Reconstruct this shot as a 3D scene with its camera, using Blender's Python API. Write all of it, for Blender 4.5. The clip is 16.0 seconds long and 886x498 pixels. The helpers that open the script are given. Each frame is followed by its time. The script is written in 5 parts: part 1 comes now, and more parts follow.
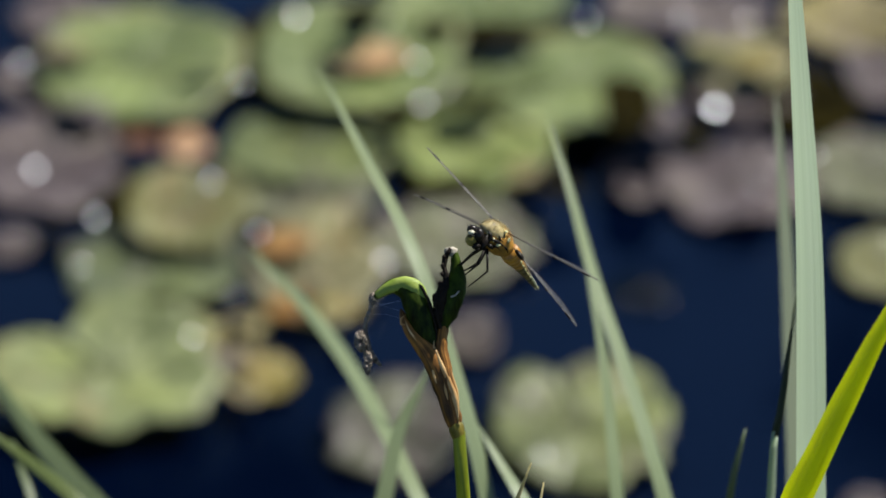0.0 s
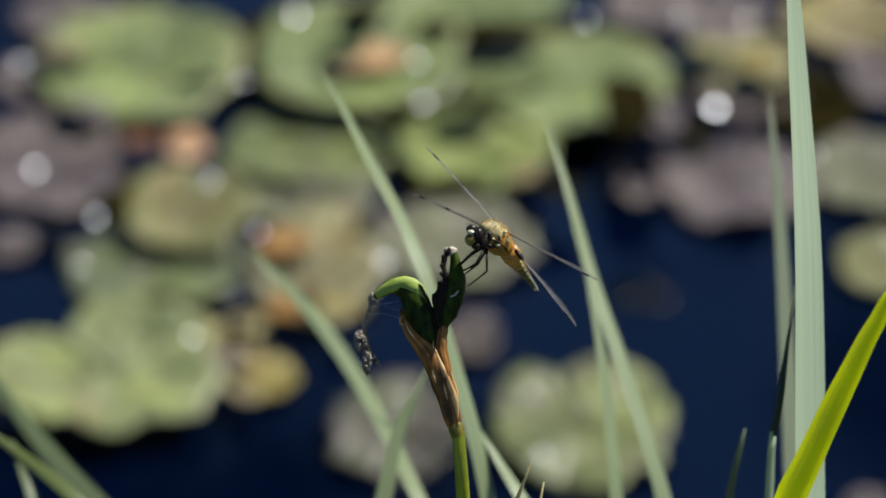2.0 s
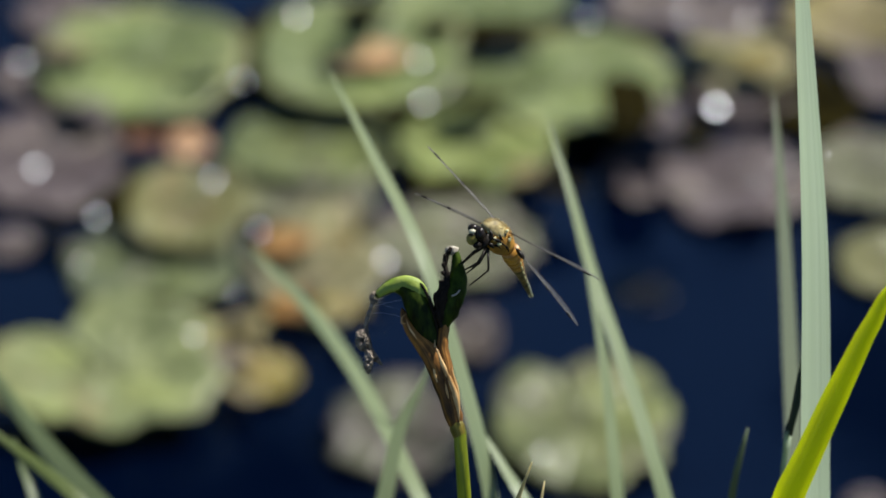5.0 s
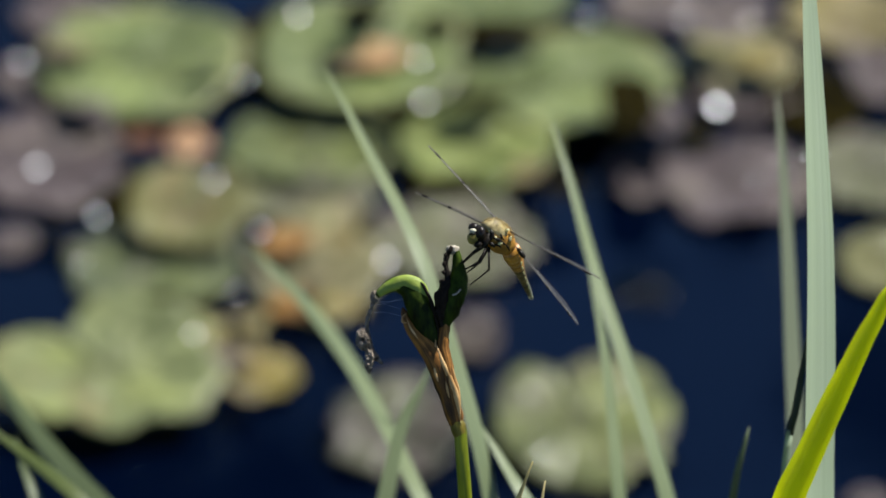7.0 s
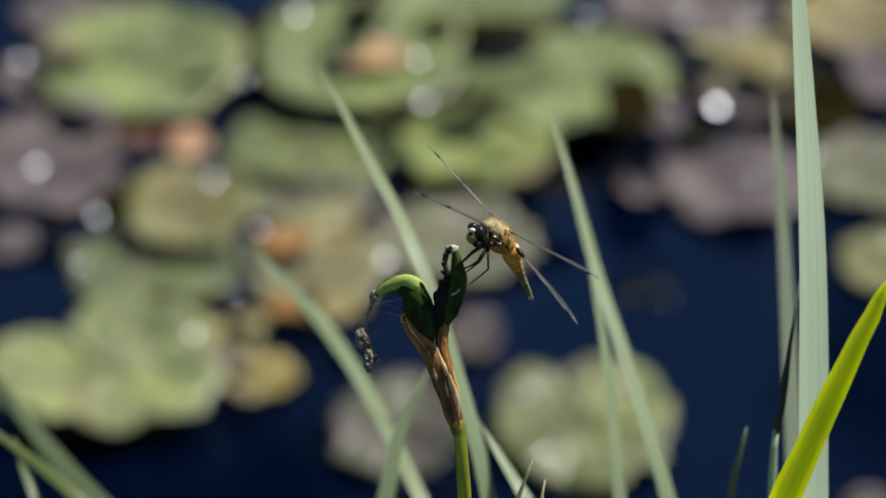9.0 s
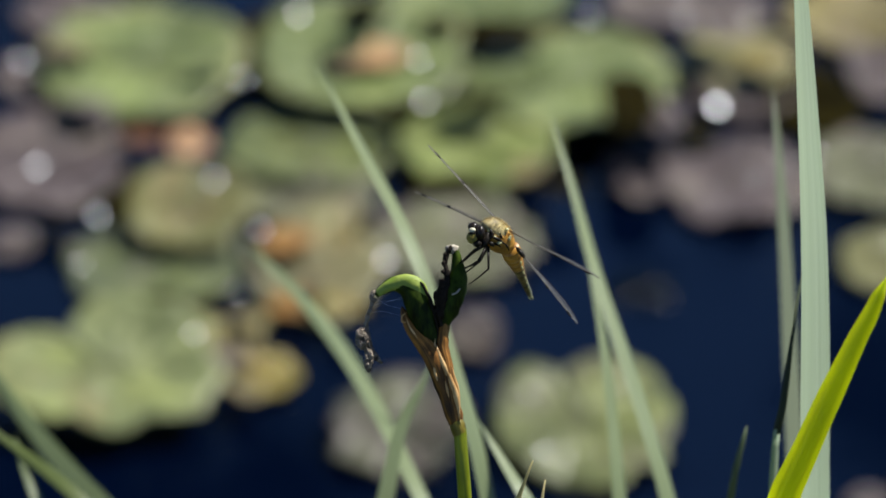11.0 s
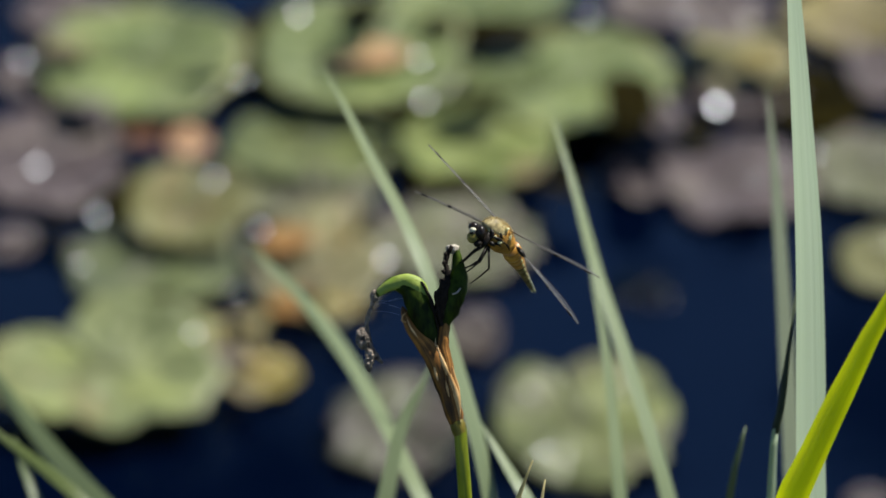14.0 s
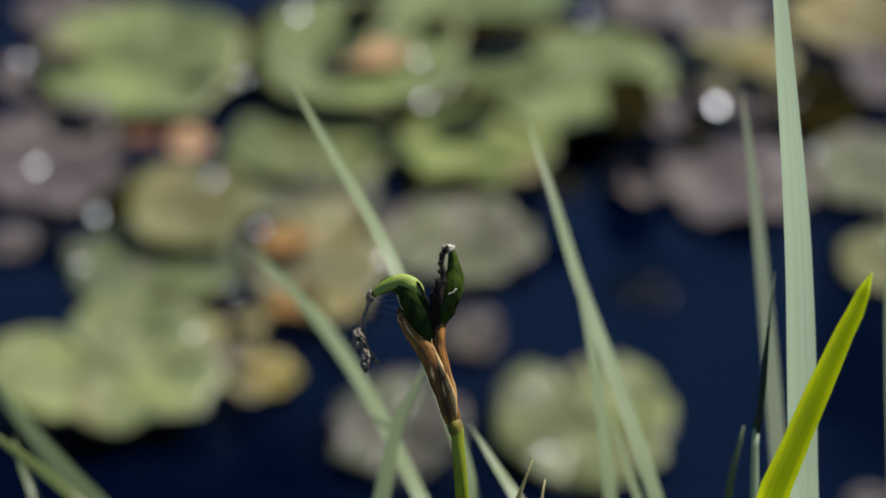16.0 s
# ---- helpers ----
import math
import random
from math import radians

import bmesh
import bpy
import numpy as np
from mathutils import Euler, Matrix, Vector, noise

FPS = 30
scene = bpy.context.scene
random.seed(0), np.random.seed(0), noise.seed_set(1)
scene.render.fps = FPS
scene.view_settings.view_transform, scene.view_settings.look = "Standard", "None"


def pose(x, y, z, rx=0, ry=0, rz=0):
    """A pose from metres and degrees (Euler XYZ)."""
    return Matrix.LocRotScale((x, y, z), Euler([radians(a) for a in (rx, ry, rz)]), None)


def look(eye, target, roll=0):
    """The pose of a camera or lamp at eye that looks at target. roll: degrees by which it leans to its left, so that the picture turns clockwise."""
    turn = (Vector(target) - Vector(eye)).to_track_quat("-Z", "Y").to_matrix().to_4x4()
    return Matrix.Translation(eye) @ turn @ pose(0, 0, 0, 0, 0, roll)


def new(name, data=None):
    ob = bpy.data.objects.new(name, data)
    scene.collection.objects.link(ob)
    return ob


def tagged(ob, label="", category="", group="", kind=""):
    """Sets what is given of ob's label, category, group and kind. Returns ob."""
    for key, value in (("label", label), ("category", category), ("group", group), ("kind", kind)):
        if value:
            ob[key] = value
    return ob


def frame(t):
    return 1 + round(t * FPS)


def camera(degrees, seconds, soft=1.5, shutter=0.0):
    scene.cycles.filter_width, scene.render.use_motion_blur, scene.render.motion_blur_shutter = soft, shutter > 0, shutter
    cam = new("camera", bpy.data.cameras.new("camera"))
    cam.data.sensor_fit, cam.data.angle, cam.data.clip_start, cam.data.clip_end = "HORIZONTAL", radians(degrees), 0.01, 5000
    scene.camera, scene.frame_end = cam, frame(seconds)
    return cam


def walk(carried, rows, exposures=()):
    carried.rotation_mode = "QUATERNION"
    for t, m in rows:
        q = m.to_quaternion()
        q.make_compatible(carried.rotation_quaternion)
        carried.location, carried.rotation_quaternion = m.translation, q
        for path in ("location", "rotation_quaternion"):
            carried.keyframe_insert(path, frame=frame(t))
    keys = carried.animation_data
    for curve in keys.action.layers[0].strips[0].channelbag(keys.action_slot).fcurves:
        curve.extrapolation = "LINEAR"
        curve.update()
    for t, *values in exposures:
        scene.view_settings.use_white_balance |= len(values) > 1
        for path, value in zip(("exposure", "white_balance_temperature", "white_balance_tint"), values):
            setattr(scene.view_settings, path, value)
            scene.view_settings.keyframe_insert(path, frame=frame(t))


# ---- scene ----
# a narrow lens on a tripod, focused on the insect 1.3 m away
cam = camera(13.2, 16.0, soft=1.7)
cam.data.dof.use_dof = True
cam.data.dof.focus_distance = 1.30
cam.data.dof.aperture_fstop = 8.2
eye = (0.0, -1.1258, 1.60)
walk(cam, [
    (0.0, pose(*eye, 60.000, 0, 0.000)),
    (4.0, pose(*eye, 59.990, 0, 0.008)),
    (7.0, pose(*eye, 59.974, 0, 0.028)),
    (9.0, pose(*eye, 59.968, 0, 0.024)),
    (12.5, pose(*eye, 59.962, 0, 0.032)),
    (14.5, pose(*eye, 59.960, 0, 0.026)),
    (16.0, pose(*eye, 59.958, 0, 0.026)),
], exposures=[(0.0, 0.76), (14.9, 0.76), (15.5, 0.60), (16.0, 0.57)])

# ---------------------------------------------------------------- light
SUN_DIR = Vector((0.50, 0.36, 0.79)).normalized()
world = bpy.data.worlds.new("sky")
scene.world = world
world.use_nodes = True
wn = world.node_tree
sky = wn.nodes.new("ShaderNodeTexSky")
sky.sky_type = "NISHITA"
sky.sun_disc = False
sky.sun_elevation = math.asin(SUN_DIR.z)
sky.sun_rotation = math.atan2(SUN_DIR.x, SUN_DIR.y)
sky.air_density, sky.dust_density, sky.ozone_density = 0.7, 0.0, 4.0
wn.links.new(sky.outputs[0], wn.nodes["Background"].inputs[0])
wn.nodes["Background"].inputs[1].default_value = 0.064
sun = new("sun", bpy.data.lights.new("sun", "SUN"))
sun.data.energy, sun.data.angle, sun.data.color = 4.6, radians(0.55), (1.0, 0.975, 0.90)
sun.matrix_world = look(SUN_DIR * 20, (0, 0, 0))

# ---------------------------------------------------------------- materials


class Nodes:
    """A node material in a few words."""

    def __init__(self, name):
        self.mat = bpy.data.materials.new(name)
        self.mat.use_nodes = True
        self.t = self.mat.node_tree
        self.bsdf = self.t.nodes["Principled BSDF"]
        self.out = self.t.nodes["Material Output"]

    def add(self, kind, **given):
        n = self.t.nodes.new("ShaderNode" + kind)
        for key, value in given.items():
            if key in n.inputs:
                n.inputs[key].default_value = value
        return n

    def link(self, a, b):
        self.t.links.new(a, b)

    def coords(self, scale=(1, 1, 1), kind="Object"):
        c = self.add("TexCoord")
        m = self.add("Mapping")
        m.inputs["Scale"].default_value = scale
        self.link(c.outputs[kind], m.inputs["Vector"])
        return m.outputs[0]

    def noise(self, vec, scale, detail=4.0, rough=0.55, distort=0.0, own=None):
        """own: an output that sets the pattern apart from thing to thing."""
        n = self.add("TexNoise")
        if own is not None:
            n.noise_dimensions = "4D"
            self.link(own, n.inputs["W"])
        n.inputs["Scale"].default_value = scale
        n.inputs["Detail"].default_value = detail
        n.inputs["Roughness"].default_value = rough
        n.inputs["Distortion"].default_value = distort
        self.link(vec, n.inputs["Vector"])
        return n.outputs["Fac"]

    def ramp(self, fac, stops):
        r = self.add("ValToRGB")
        e = r.color_ramp.elements
        while len(e) < len(stops):
            e.new(0.5)
        for el, (p, c) in zip(e, stops):
            el.position, el.color = p, (*c, 1)
        self.link(fac, r.inputs[0])
        return r.outputs[0]

    def mix(self, fac, a, b, how="MIX"):
        m = self.add("Mix")
        m.data_type, m.blend_type = "RGBA", how
        for value, slot in ((fac, 0), (a, 6), (b, 7)):
            if isinstance(value, (int, float)):
                m.inputs[slot].default_value = value
            elif isinstance(value, tuple):
                m.inputs[slot].default_value = (*value, 1)
            else:
                self.link(value, m.inputs[slot])
        return m.outputs[2]

    def math(self, op, a, b=0.0):
        m = self.add("Math")
        m.operation = op
        for slot, value in enumerate((a, b)):
            if isinstance(value, (int, float)):
                m.inputs[slot].default_value = value
            else:
                self.link(value, m.inputs[slot])
        return m.outputs[0]

    def bump(self, height, strength, distance):
        b = self.add("Bump")
        b.inputs["Strength"].default_value = strength
        b.inputs["Distance"].default_value = distance
        self.link(height, b.inputs["Height"])
        self.link(b.outputs[0], self.bsdf.inputs["Normal"])
        return b.outputs[0]

    def finish(self, color, rough=0.5, spec=0.5, metal=0.0):
        b = self.bsdf
        if isinstance(color, tuple):
            b.inputs["Base Color"].default_value = (*color, 1)
        else:
            self.link(color, b.inputs["Base Color"])
        if isinstance(rough, (int, float)):
            b.inputs["Roughness"].default_value = rough
        else:
            self.link(rough, b.inputs["Roughness"])
        b.inputs["Specular IOR Level"].default_value = spec
        b.inputs["Metallic"].default_value = metal
        return self.mat

    def translucent(self, color, share, normal=None):
        """Let some of the light through, as a thin leaf does."""
        tr = self.add("BsdfTranslucent")
        if isinstance(color, tuple):
            tr.inputs[0].default_value = (*color, 1)
        else:
            self.link(color, tr.inputs[0])
        if normal is not None:
            self.link(normal, tr.inputs["Normal"])
        m = self.add("MixShader")
        m.inputs[0].default_value = share
        self.link(self.bsdf.outputs[0], m.inputs[1])
        self.link(tr.outputs[0], m.inputs[2])
        self.link(m.outputs[0], self.out.inputs["Surface"])
        return self.mat


def blade_material(name, dark, light, through_color, share=0.4, rough=0.42, rib=0.0):
    """Lengthwise streaks and patches; rib: how much darker the thick middle of the leaf is."""
    n = Nodes(name)
    own = n.math("MULTIPLY", n.add("ObjectInfo").outputs["Random"], 30.0)
    streak = n.noise(n.coords((13, 5, 1), "UV"), 1.0, 3.0, own=own)
    patch = n.noise(n.coords((9, 9, 9)), 1.0, 5.0)
    fine = n.noise(n.coords((70, 160, 1), "UV"), 1.0, 2.0)
    c = n.ramp(streak, [(0.3, dark), (0.72, light)])
    if rib:
        sep = n.add("SeparateXYZ")
        n.link(n.coords((1, 1, 1), "UV"), sep.inputs[0])
        off = n.math("ABSOLUTE", n.math("SUBTRACT", sep.outputs[0], 0.47))
        band = n.ramp(n.math("ADD", off, n.math("MULTIPLY", n.math("SUBTRACT", streak, 0.5), 0.12)), [(0.10, (rib, rib, rib)), (0.34, (0, 0, 0))])
        c = n.mix(band, c, (0.34 * dark[0], 0.46 * dark[1], 0.25 * dark[2]))
        through_color = (n.mix(band, tuple(through_color), (0.34 * through_color[0], 0.46 * through_color[1], 0.25 * through_color[2])), through_color)
    c = n.mix(n.math("MULTIPLY", patch, 0.5), c, tuple(0.75 * x for x in light), "MIX")
    b = n.bump(n.math("ADD", streak, n.math("MULTIPLY", fine, 0.3)), 0.35, 0.0006)
    n.finish(c, n.math("ADD", n.math("MULTIPLY", fine, 0.2), rough - 0.1), 0.5)
    if rib:
        return n.translucent(through_color[0], share, b)
    tc = n.mix(streak, tuple(0.8 * x for x in through_color), through_color)
    return n.translucent(tc, share, b)


def pad_material(name, main, second, stain, stain_at=0.62, through_color=None, share=0.12, rough=0.38, spec=0.32):
    n = Nodes(name)
    v = n.coords()
    sep = n.add("SeparateXYZ")
    n.link(v, sep.inputs[0])
    ang = n.math("ARCTAN2", sep.outputs[1], sep.outputs[0])
    rad = n.math("SQRT", n.math("ADD", n.math("MULTIPLY", sep.outputs[0], sep.outputs[0]), n.math("MULTIPLY", sep.outputs[1], sep.outputs[1])))
    own = n.math("MULTIPLY", n.add("ObjectInfo").outputs["Random"], 40.0)
    wob = n.noise(v, 22.0, 4.0, own=own)
    vein = n.math("ABSOLUTE", n.math("SINE", n.math("ADD", n.math("MULTIPLY", ang, 9.0), n.math("MULTIPLY", wob, 1.6))))
    vein = n.math("POWER", vein, 0.35)
    broad = n.noise(v, 15.0, 5.0, 0.6, 0.6, own)
    fine = n.noise(v, 260.0, 4.0)
    c = n.ramp(broad, [(0.40, tuple(0.48 * x for x in main)), (0.47, main), (0.53, second), (0.60, (1.28 * second[0], 1.32 * second[1], 0.9 * second[2]))])
    c = n.mix(n.math("SUBTRACT", 1.0, vein), c, tuple(min(1, 1.5 * x) for x in second), "MIX")
    blotch = n.noise(v, 48.0, 3.0, 0.5, 0.8, own)
    c = n.mix(n.ramp(blotch, [(0.50, (0, 0, 0)), (0.66, (0.8, 0.8, 0.8))]), c, tuple(0.62 * x for x in main))
    c = n.mix(n.ramp(blotch, [(0.30, (0.7, 0.7, 0.7)), (0.42, (0, 0, 0))]), c, tuple(1.25 * x for x in second))
    spots = n.noise(v, 26.0, 6.0, 0.66, 0.4, own)
    mask = n.ramp(spots, [(stain_at, (0, 0, 0)), (stain_at + 0.1, (1, 1, 1))])
    c = n.mix(mask, c, stain)
    rim = n.ramp(n.math("ADD", n.math("MULTIPLY", rad, 10.0), n.math("MULTIPLY", n.math("SUBTRACT", broad, 0.5), 0.9)), [(0.78, (0, 0, 0)), (1.0, (1, 1, 1))])
    c = n.mix(n.math("MULTIPLY", rim, 0.45), c, stain)
    c = n.mix(0.25, c, n.ramp(fine, [(0.35, tuple(0.6 * x for x in main)), (0.7, second)]))
    lumps = n.noise(v, 38.0, 3.0, 0.5, 0.5, own)
    b = n.bump(n.math("ADD", n.math("MULTIPLY", vein, 0.35), n.math("ADD", n.math("MULTIPLY", lumps, 1.2), n.math("MULTIPLY", fine, 0.06))), 0.7, 0.006)
    n.finish(c, n.math("ADD", n.math("MULTIPLY", spots, 0.25), rough - 0.12), spec)
    return n.translucent(through_color or second, share, b)


def plain_material(name, dark, light, scale=400.0, rough=0.5, spec=0.5, stretch=(1, 1, 1), bump=0.3, depth=0.0004, metal=0.0):
    n = Nodes(name)
    v = n.coords(stretch)
    a = n.noise(v, scale, 5.0, 0.6)
    big = n.noise(v, scale * 0.18, 3.0)
    c = n.ramp(n.math("ADD", n.math("MULTIPLY", a, 0.6), n.math("MULTIPLY", big, 0.4)), [(0.36, dark), (0.62, light)])
    n.bump(a, bump, depth)
    return n.finish(c, n.math("ADD", n.math("MULTIPLY", a, 0.2), rough - 0.1), spec, metal)


def streak_material(name, dark, light, around=9.0, along=45.0, rough=0.5, spec=0.3, bump=0.6, depth=0.0005):
    """Lengthwise fibres on a swept body."""
    n = Nodes(name)
    own = n.math("MULTIPLY", n.add("ObjectInfo").outputs["Random"], 30.0)
    a = n.noise(n.coords((around, along, 1), "UV"), 1.0, 4.0, 0.6, own=own)
    fine = n.noise(n.coords((around * 4, along * 3, 1), "UV"), 1.0, 2.0)
    big = n.noise(n.coords(), 160.0, 3.0)
    f = n.math("ADD", n.math("MULTIPLY", a, 0.55), n.math("ADD", n.math("MULTIPLY", fine, 0.2), n.math("MULTIPLY", big, 0.25)))
    c = n.ramp(f, [(0.38, dark), (0.50, tuple(0.35 * x + 0.65 * y for x, y in zip(light, dark))), (0.62, light)])
    n.bump(f, bump, depth)
    return n.finish(c, n.math("ADD", n.math("MULTIPLY", fine, 0.2), rough - 0.1), spec)


def water_material():
    n = Nodes("pond water")
    v = n.coords()
    swell = n.noise(v, 5.0, 3.0)
    ripple = n.noise(v, 60.0, 2.0)
    murk = n.noise(v, 2.2, 4.0)
    n.bump(n.math("ADD", swell, n.math("MULTIPLY", ripple, 0.05)), 0.06, 0.02)
    c = n.ramp(murk, [(0.3, (0.0002, 0.0014, 0.0070)), (0.7, (0.0003, 0.0020, 0.0098))])
    n.bsdf.inputs["IOR"].default_value = 1.42
    n.bsdf.inputs["Specular Tint"].default_value = (0.50, 0.80, 1.0, 1)
    return n.finish(c, 0.08, 0.5)


WATER = water_material()
BANK = plain_material("mossy bank soil", (0.028, 0.026, 0.012), (0.06, 0.075, 0.03), 30.0, 0.9, 0.2, bump=0.8, depth=0.02)
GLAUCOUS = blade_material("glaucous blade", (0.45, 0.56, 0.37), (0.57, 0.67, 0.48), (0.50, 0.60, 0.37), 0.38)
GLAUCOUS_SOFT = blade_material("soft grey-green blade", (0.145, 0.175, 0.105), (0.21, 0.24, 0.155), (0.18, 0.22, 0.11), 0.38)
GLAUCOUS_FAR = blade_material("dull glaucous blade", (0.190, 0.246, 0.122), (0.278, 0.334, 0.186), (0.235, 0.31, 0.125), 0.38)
FRESH = blade_material("fresh green blade", (0.42, 0.50, 0.022), (0.55, 0.62, 0.04), (0.80, 0.85, 0.04), 0.72, 0.36, rib=0.5)
STRAW = blade_material("straw blade", (0.55, 0.46, 0.20), (0.78, 0.68, 0.36), (0.7, 0.6, 0.2), 0.3, 0.6)
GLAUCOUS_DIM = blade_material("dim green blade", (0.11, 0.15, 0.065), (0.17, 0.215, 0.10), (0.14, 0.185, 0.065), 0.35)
OLIVE = blade_material("dark olive blade", (0.085, 0.12, 0.03), (0.14, 0.18, 0.05), (0.13, 0.18, 0.03), 0.3, 0.5)

# ---------------------------------------------------------------- building helpers
FOCUS = Vector((0, 0, 0.95))
LEAN = Matrix.Translation(FOCUS) @ Matrix.Rotation(radians(-30), 4, "X")  # plants lean 30 degrees out over the water
AXIS = LEAN.to_3x3() @ Vector((0, 1, 0))


def lean(x, y, z):
    """A place from millimetres along the leaning plants' own axes."""
    return LEAN @ (Vector((x, y, z)) / 1000)


def mesh_from(name, bm, material, smooth=True):
    me = bpy.data.meshes.new(name)
    bmesh.ops.recalc_face_normals(bm, faces=bm.faces)
    bm.to_mesh(me)
    bm.free()
    if smooth:
        me.polygons.foreach_set("use_smooth", [True] * len(me.polygons))
    for m in material if isinstance(material, (list, tuple)) else [material]:
        me.materials.append(m)
    return me


def part(name, bm, material, parent, label="", smooth=True):
    ob = new(name, mesh_from(name, bm, material, smooth))
    ob.parent = parent
    return tagged(ob, label=label)


def thing(name, label, category, group="", kind="", m=None):
    ob = new(name)
    ob.empty_display_size = 0.01
    if m is not None:
        ob.matrix_world = m
    return tagged(ob, label, category, group, kind)


def spline(points, n):
    """n places along a smooth curve through the points."""
    p = [Vector(q) for q in points]
    p = [2 * p[0] - p[1], *p, 2 * p[-1] - p[-2]]
    spans = len(p) - 3
    out = []
    for i in range(n):
        u = i / (n - 1) * spans
        k = min(int(u), spans - 1)
        f = u - k
        a, b, c, d = p[k:k + 4]
        e, g, h = (max((y - x).length, 1e-9) ** 0.5 for x, y in ((a, b), (b, c), (c, d)))
        m1 = g * ((b - a) / e - (c - a) / (e + g) + (c - b) / g)
        m2 = g * ((c - b) / g - (d - b) / (g + h) + (d - c) / h)
        out.append((2 * f ** 3 - 3 * f * f + 1) * b + (f ** 3 - 2 * f * f + f) * m1 + (3 * f * f - 2 * f ** 3) * c + (f ** 3 - f * f) * m2)
    return out


def even(path, n):
    """The same curve with n places at even spacing."""
    far = [0.0]
    for a, b in zip(path, path[1:]):
        far.append(far[-1] + (b - a).length)
    out, k = [], 0
    for i in range(n):
        s = far[-1] * i / (n - 1)
        while k < len(path) - 2 and far[k + 1] < s:
            k += 1
        out.append(path[k].lerp(path[k + 1], min(1.0, (s - far[k]) / max(far[k + 1] - far[k], 1e-9))))
    return out


def lerp(table, u):
    """A value between rows of (u, value)."""
    for (a, x), (b, y) in zip(table, table[1:]):
        if u <= b:
            return x + (y - x) * (u - a) / max(b - a, 1e-9)
    return table[-1][1]


def sweep(bm, path, radius, sides=10, squash=1.0, facing=Vector((0, 1, 0)), wobble=0.0, seed=0, cap=True):
    """A closed round body along a path. radius: a number or rows of (u, metres); squash: depth against width."""
    rings = []
    n = len(path)
    for i, p in enumerate(path):
        u = i / (n - 1)
        t = (path[min(i + 1, n - 1)] - path[max(i - 1, 0)]).normalized()
        side = t.cross(facing).normalized()
        up = side.cross(t).normalized()
        r = radius if isinstance(radius, (int, float)) else lerp(radius, u)
        ring = []
        for k in range(sides):
            a = 2 * math.pi * k / sides
            f = 1 + wobble * noise.noise(Vector((3.1 * math.cos(a), 3.1 * math.sin(a), u * 9 + seed * 7.3)))
            ring.append(bm.verts.new(p + side * (r * f * math.cos(a)) + up * (r * f * squash * math.sin(a))))
        rings.append(ring)
    sheet = bm.loops.layers.uv.verify()
    far = 0.0
    for i, (a, b) in enumerate(zip(rings, rings[1:])):
        step = (path[i + 1] - path[i]).length
        for k in range(sides):
            face = bm.faces.new((a[k], a[(k + 1) % sides], b[(k + 1) % sides], b[k]))
            for loop, (u, v) in zip(face.loops, ((k, far), (k + 1, far), (k + 1, far + step), (k, far + step))):
                loop[sheet].uv = (u / sides, v)
        far += step
    if cap:
        bm.faces.new(rings[0][::-1])
        bm.faces.new(rings[-1])
    return bm


def ellipsoid(bm, centre, size, turn=None, seg=20, rings=12, wobble=0.0):
    m = Matrix.Translation(centre) @ (turn.to_4x4() if turn else Matrix()) @ Matrix.Diagonal((*size, 1))
    made = bmesh.ops.create_uvsphere(bm, u_segments=seg, v_segments=rings, radius=1.0, matrix=m)
    if wobble:
        for v in made["verts"]:
            d = v.co - Vector(centre)
            v.co += d * wobble * noise.noise(d / max(size) * 2.3)
    return bm


# ---------------------------------------------------------------- water, bank, pond floor
def build_water():
    bm = bmesh.new()
    s = 400
    # fine sheet near the plants, coarse to the horizon
    xs = [-s, -20, -4, -1.5, -0.8, -0.4, 0, 0.4, 0.8, 1.5, 4, 20, s]
    ys = [0.15, 0.5, 0.9, 1.3, 1.7, 2.1, 2.6, 4, 8, 20, 60, s]
    grid = [[bm.verts.new((x, y, 0)) for x in xs] for y in ys]
    for a, b in zip(grid, grid[1:]):
        for k in range(len(xs) - 1):
            bm.faces.new((a[k], a[k + 1], b[k + 1], b[k]))
    tagged(new("water", mesh_from("water", bm, WATER)), "still dark blue pond water reflecting clear sky", "water", kind="structure")


def build_bank():
    bm = bmesh.new()
    xs = [-400, -40, -6] + [-2 + 0.125 * i for i in range(33)] + [6, 40, 400]
    prof = [(-400, 0.62), (-40, 0.60), (-6, 0.63)] + [(-2.4 + 0.2 * i, 0.64) for i in range(10)] + [(-0.35, 0.655), (-0.2, 0.66), (-0.08, 0.66), (0.04, 0.66), (0.12, 0.65), (0.2, 0.58), (0.28, 0.40), (0.36, 0.18), (0.46, -0.05), (0.9, -0.5)]
    grid = []
    for y, z in prof:
        row = []
        for x in xs:
            near = 1.0 if -2.6 < y < 0.5 and abs(x) < 3 else 0.0
            bumpy = 0.012 * near * noise.noise(Vector((x * 4, y * 4, 0.3))) if abs(y - 0.02) > 0.12 else 0.0
            row.append(bm.verts.new((x, y, z + bumpy)))
        grid.append(row)
    for a, b in zip(grid, grid[1:]):
        for k in range(len(xs) - 1):
            bm.faces.new((a[k], a[k + 1], b[k + 1], b[k]))
    tagged(new("ground", mesh_from("ground", bm, BANK)), "dark bare soil bank falling to the pond", "ground", kind="structure")


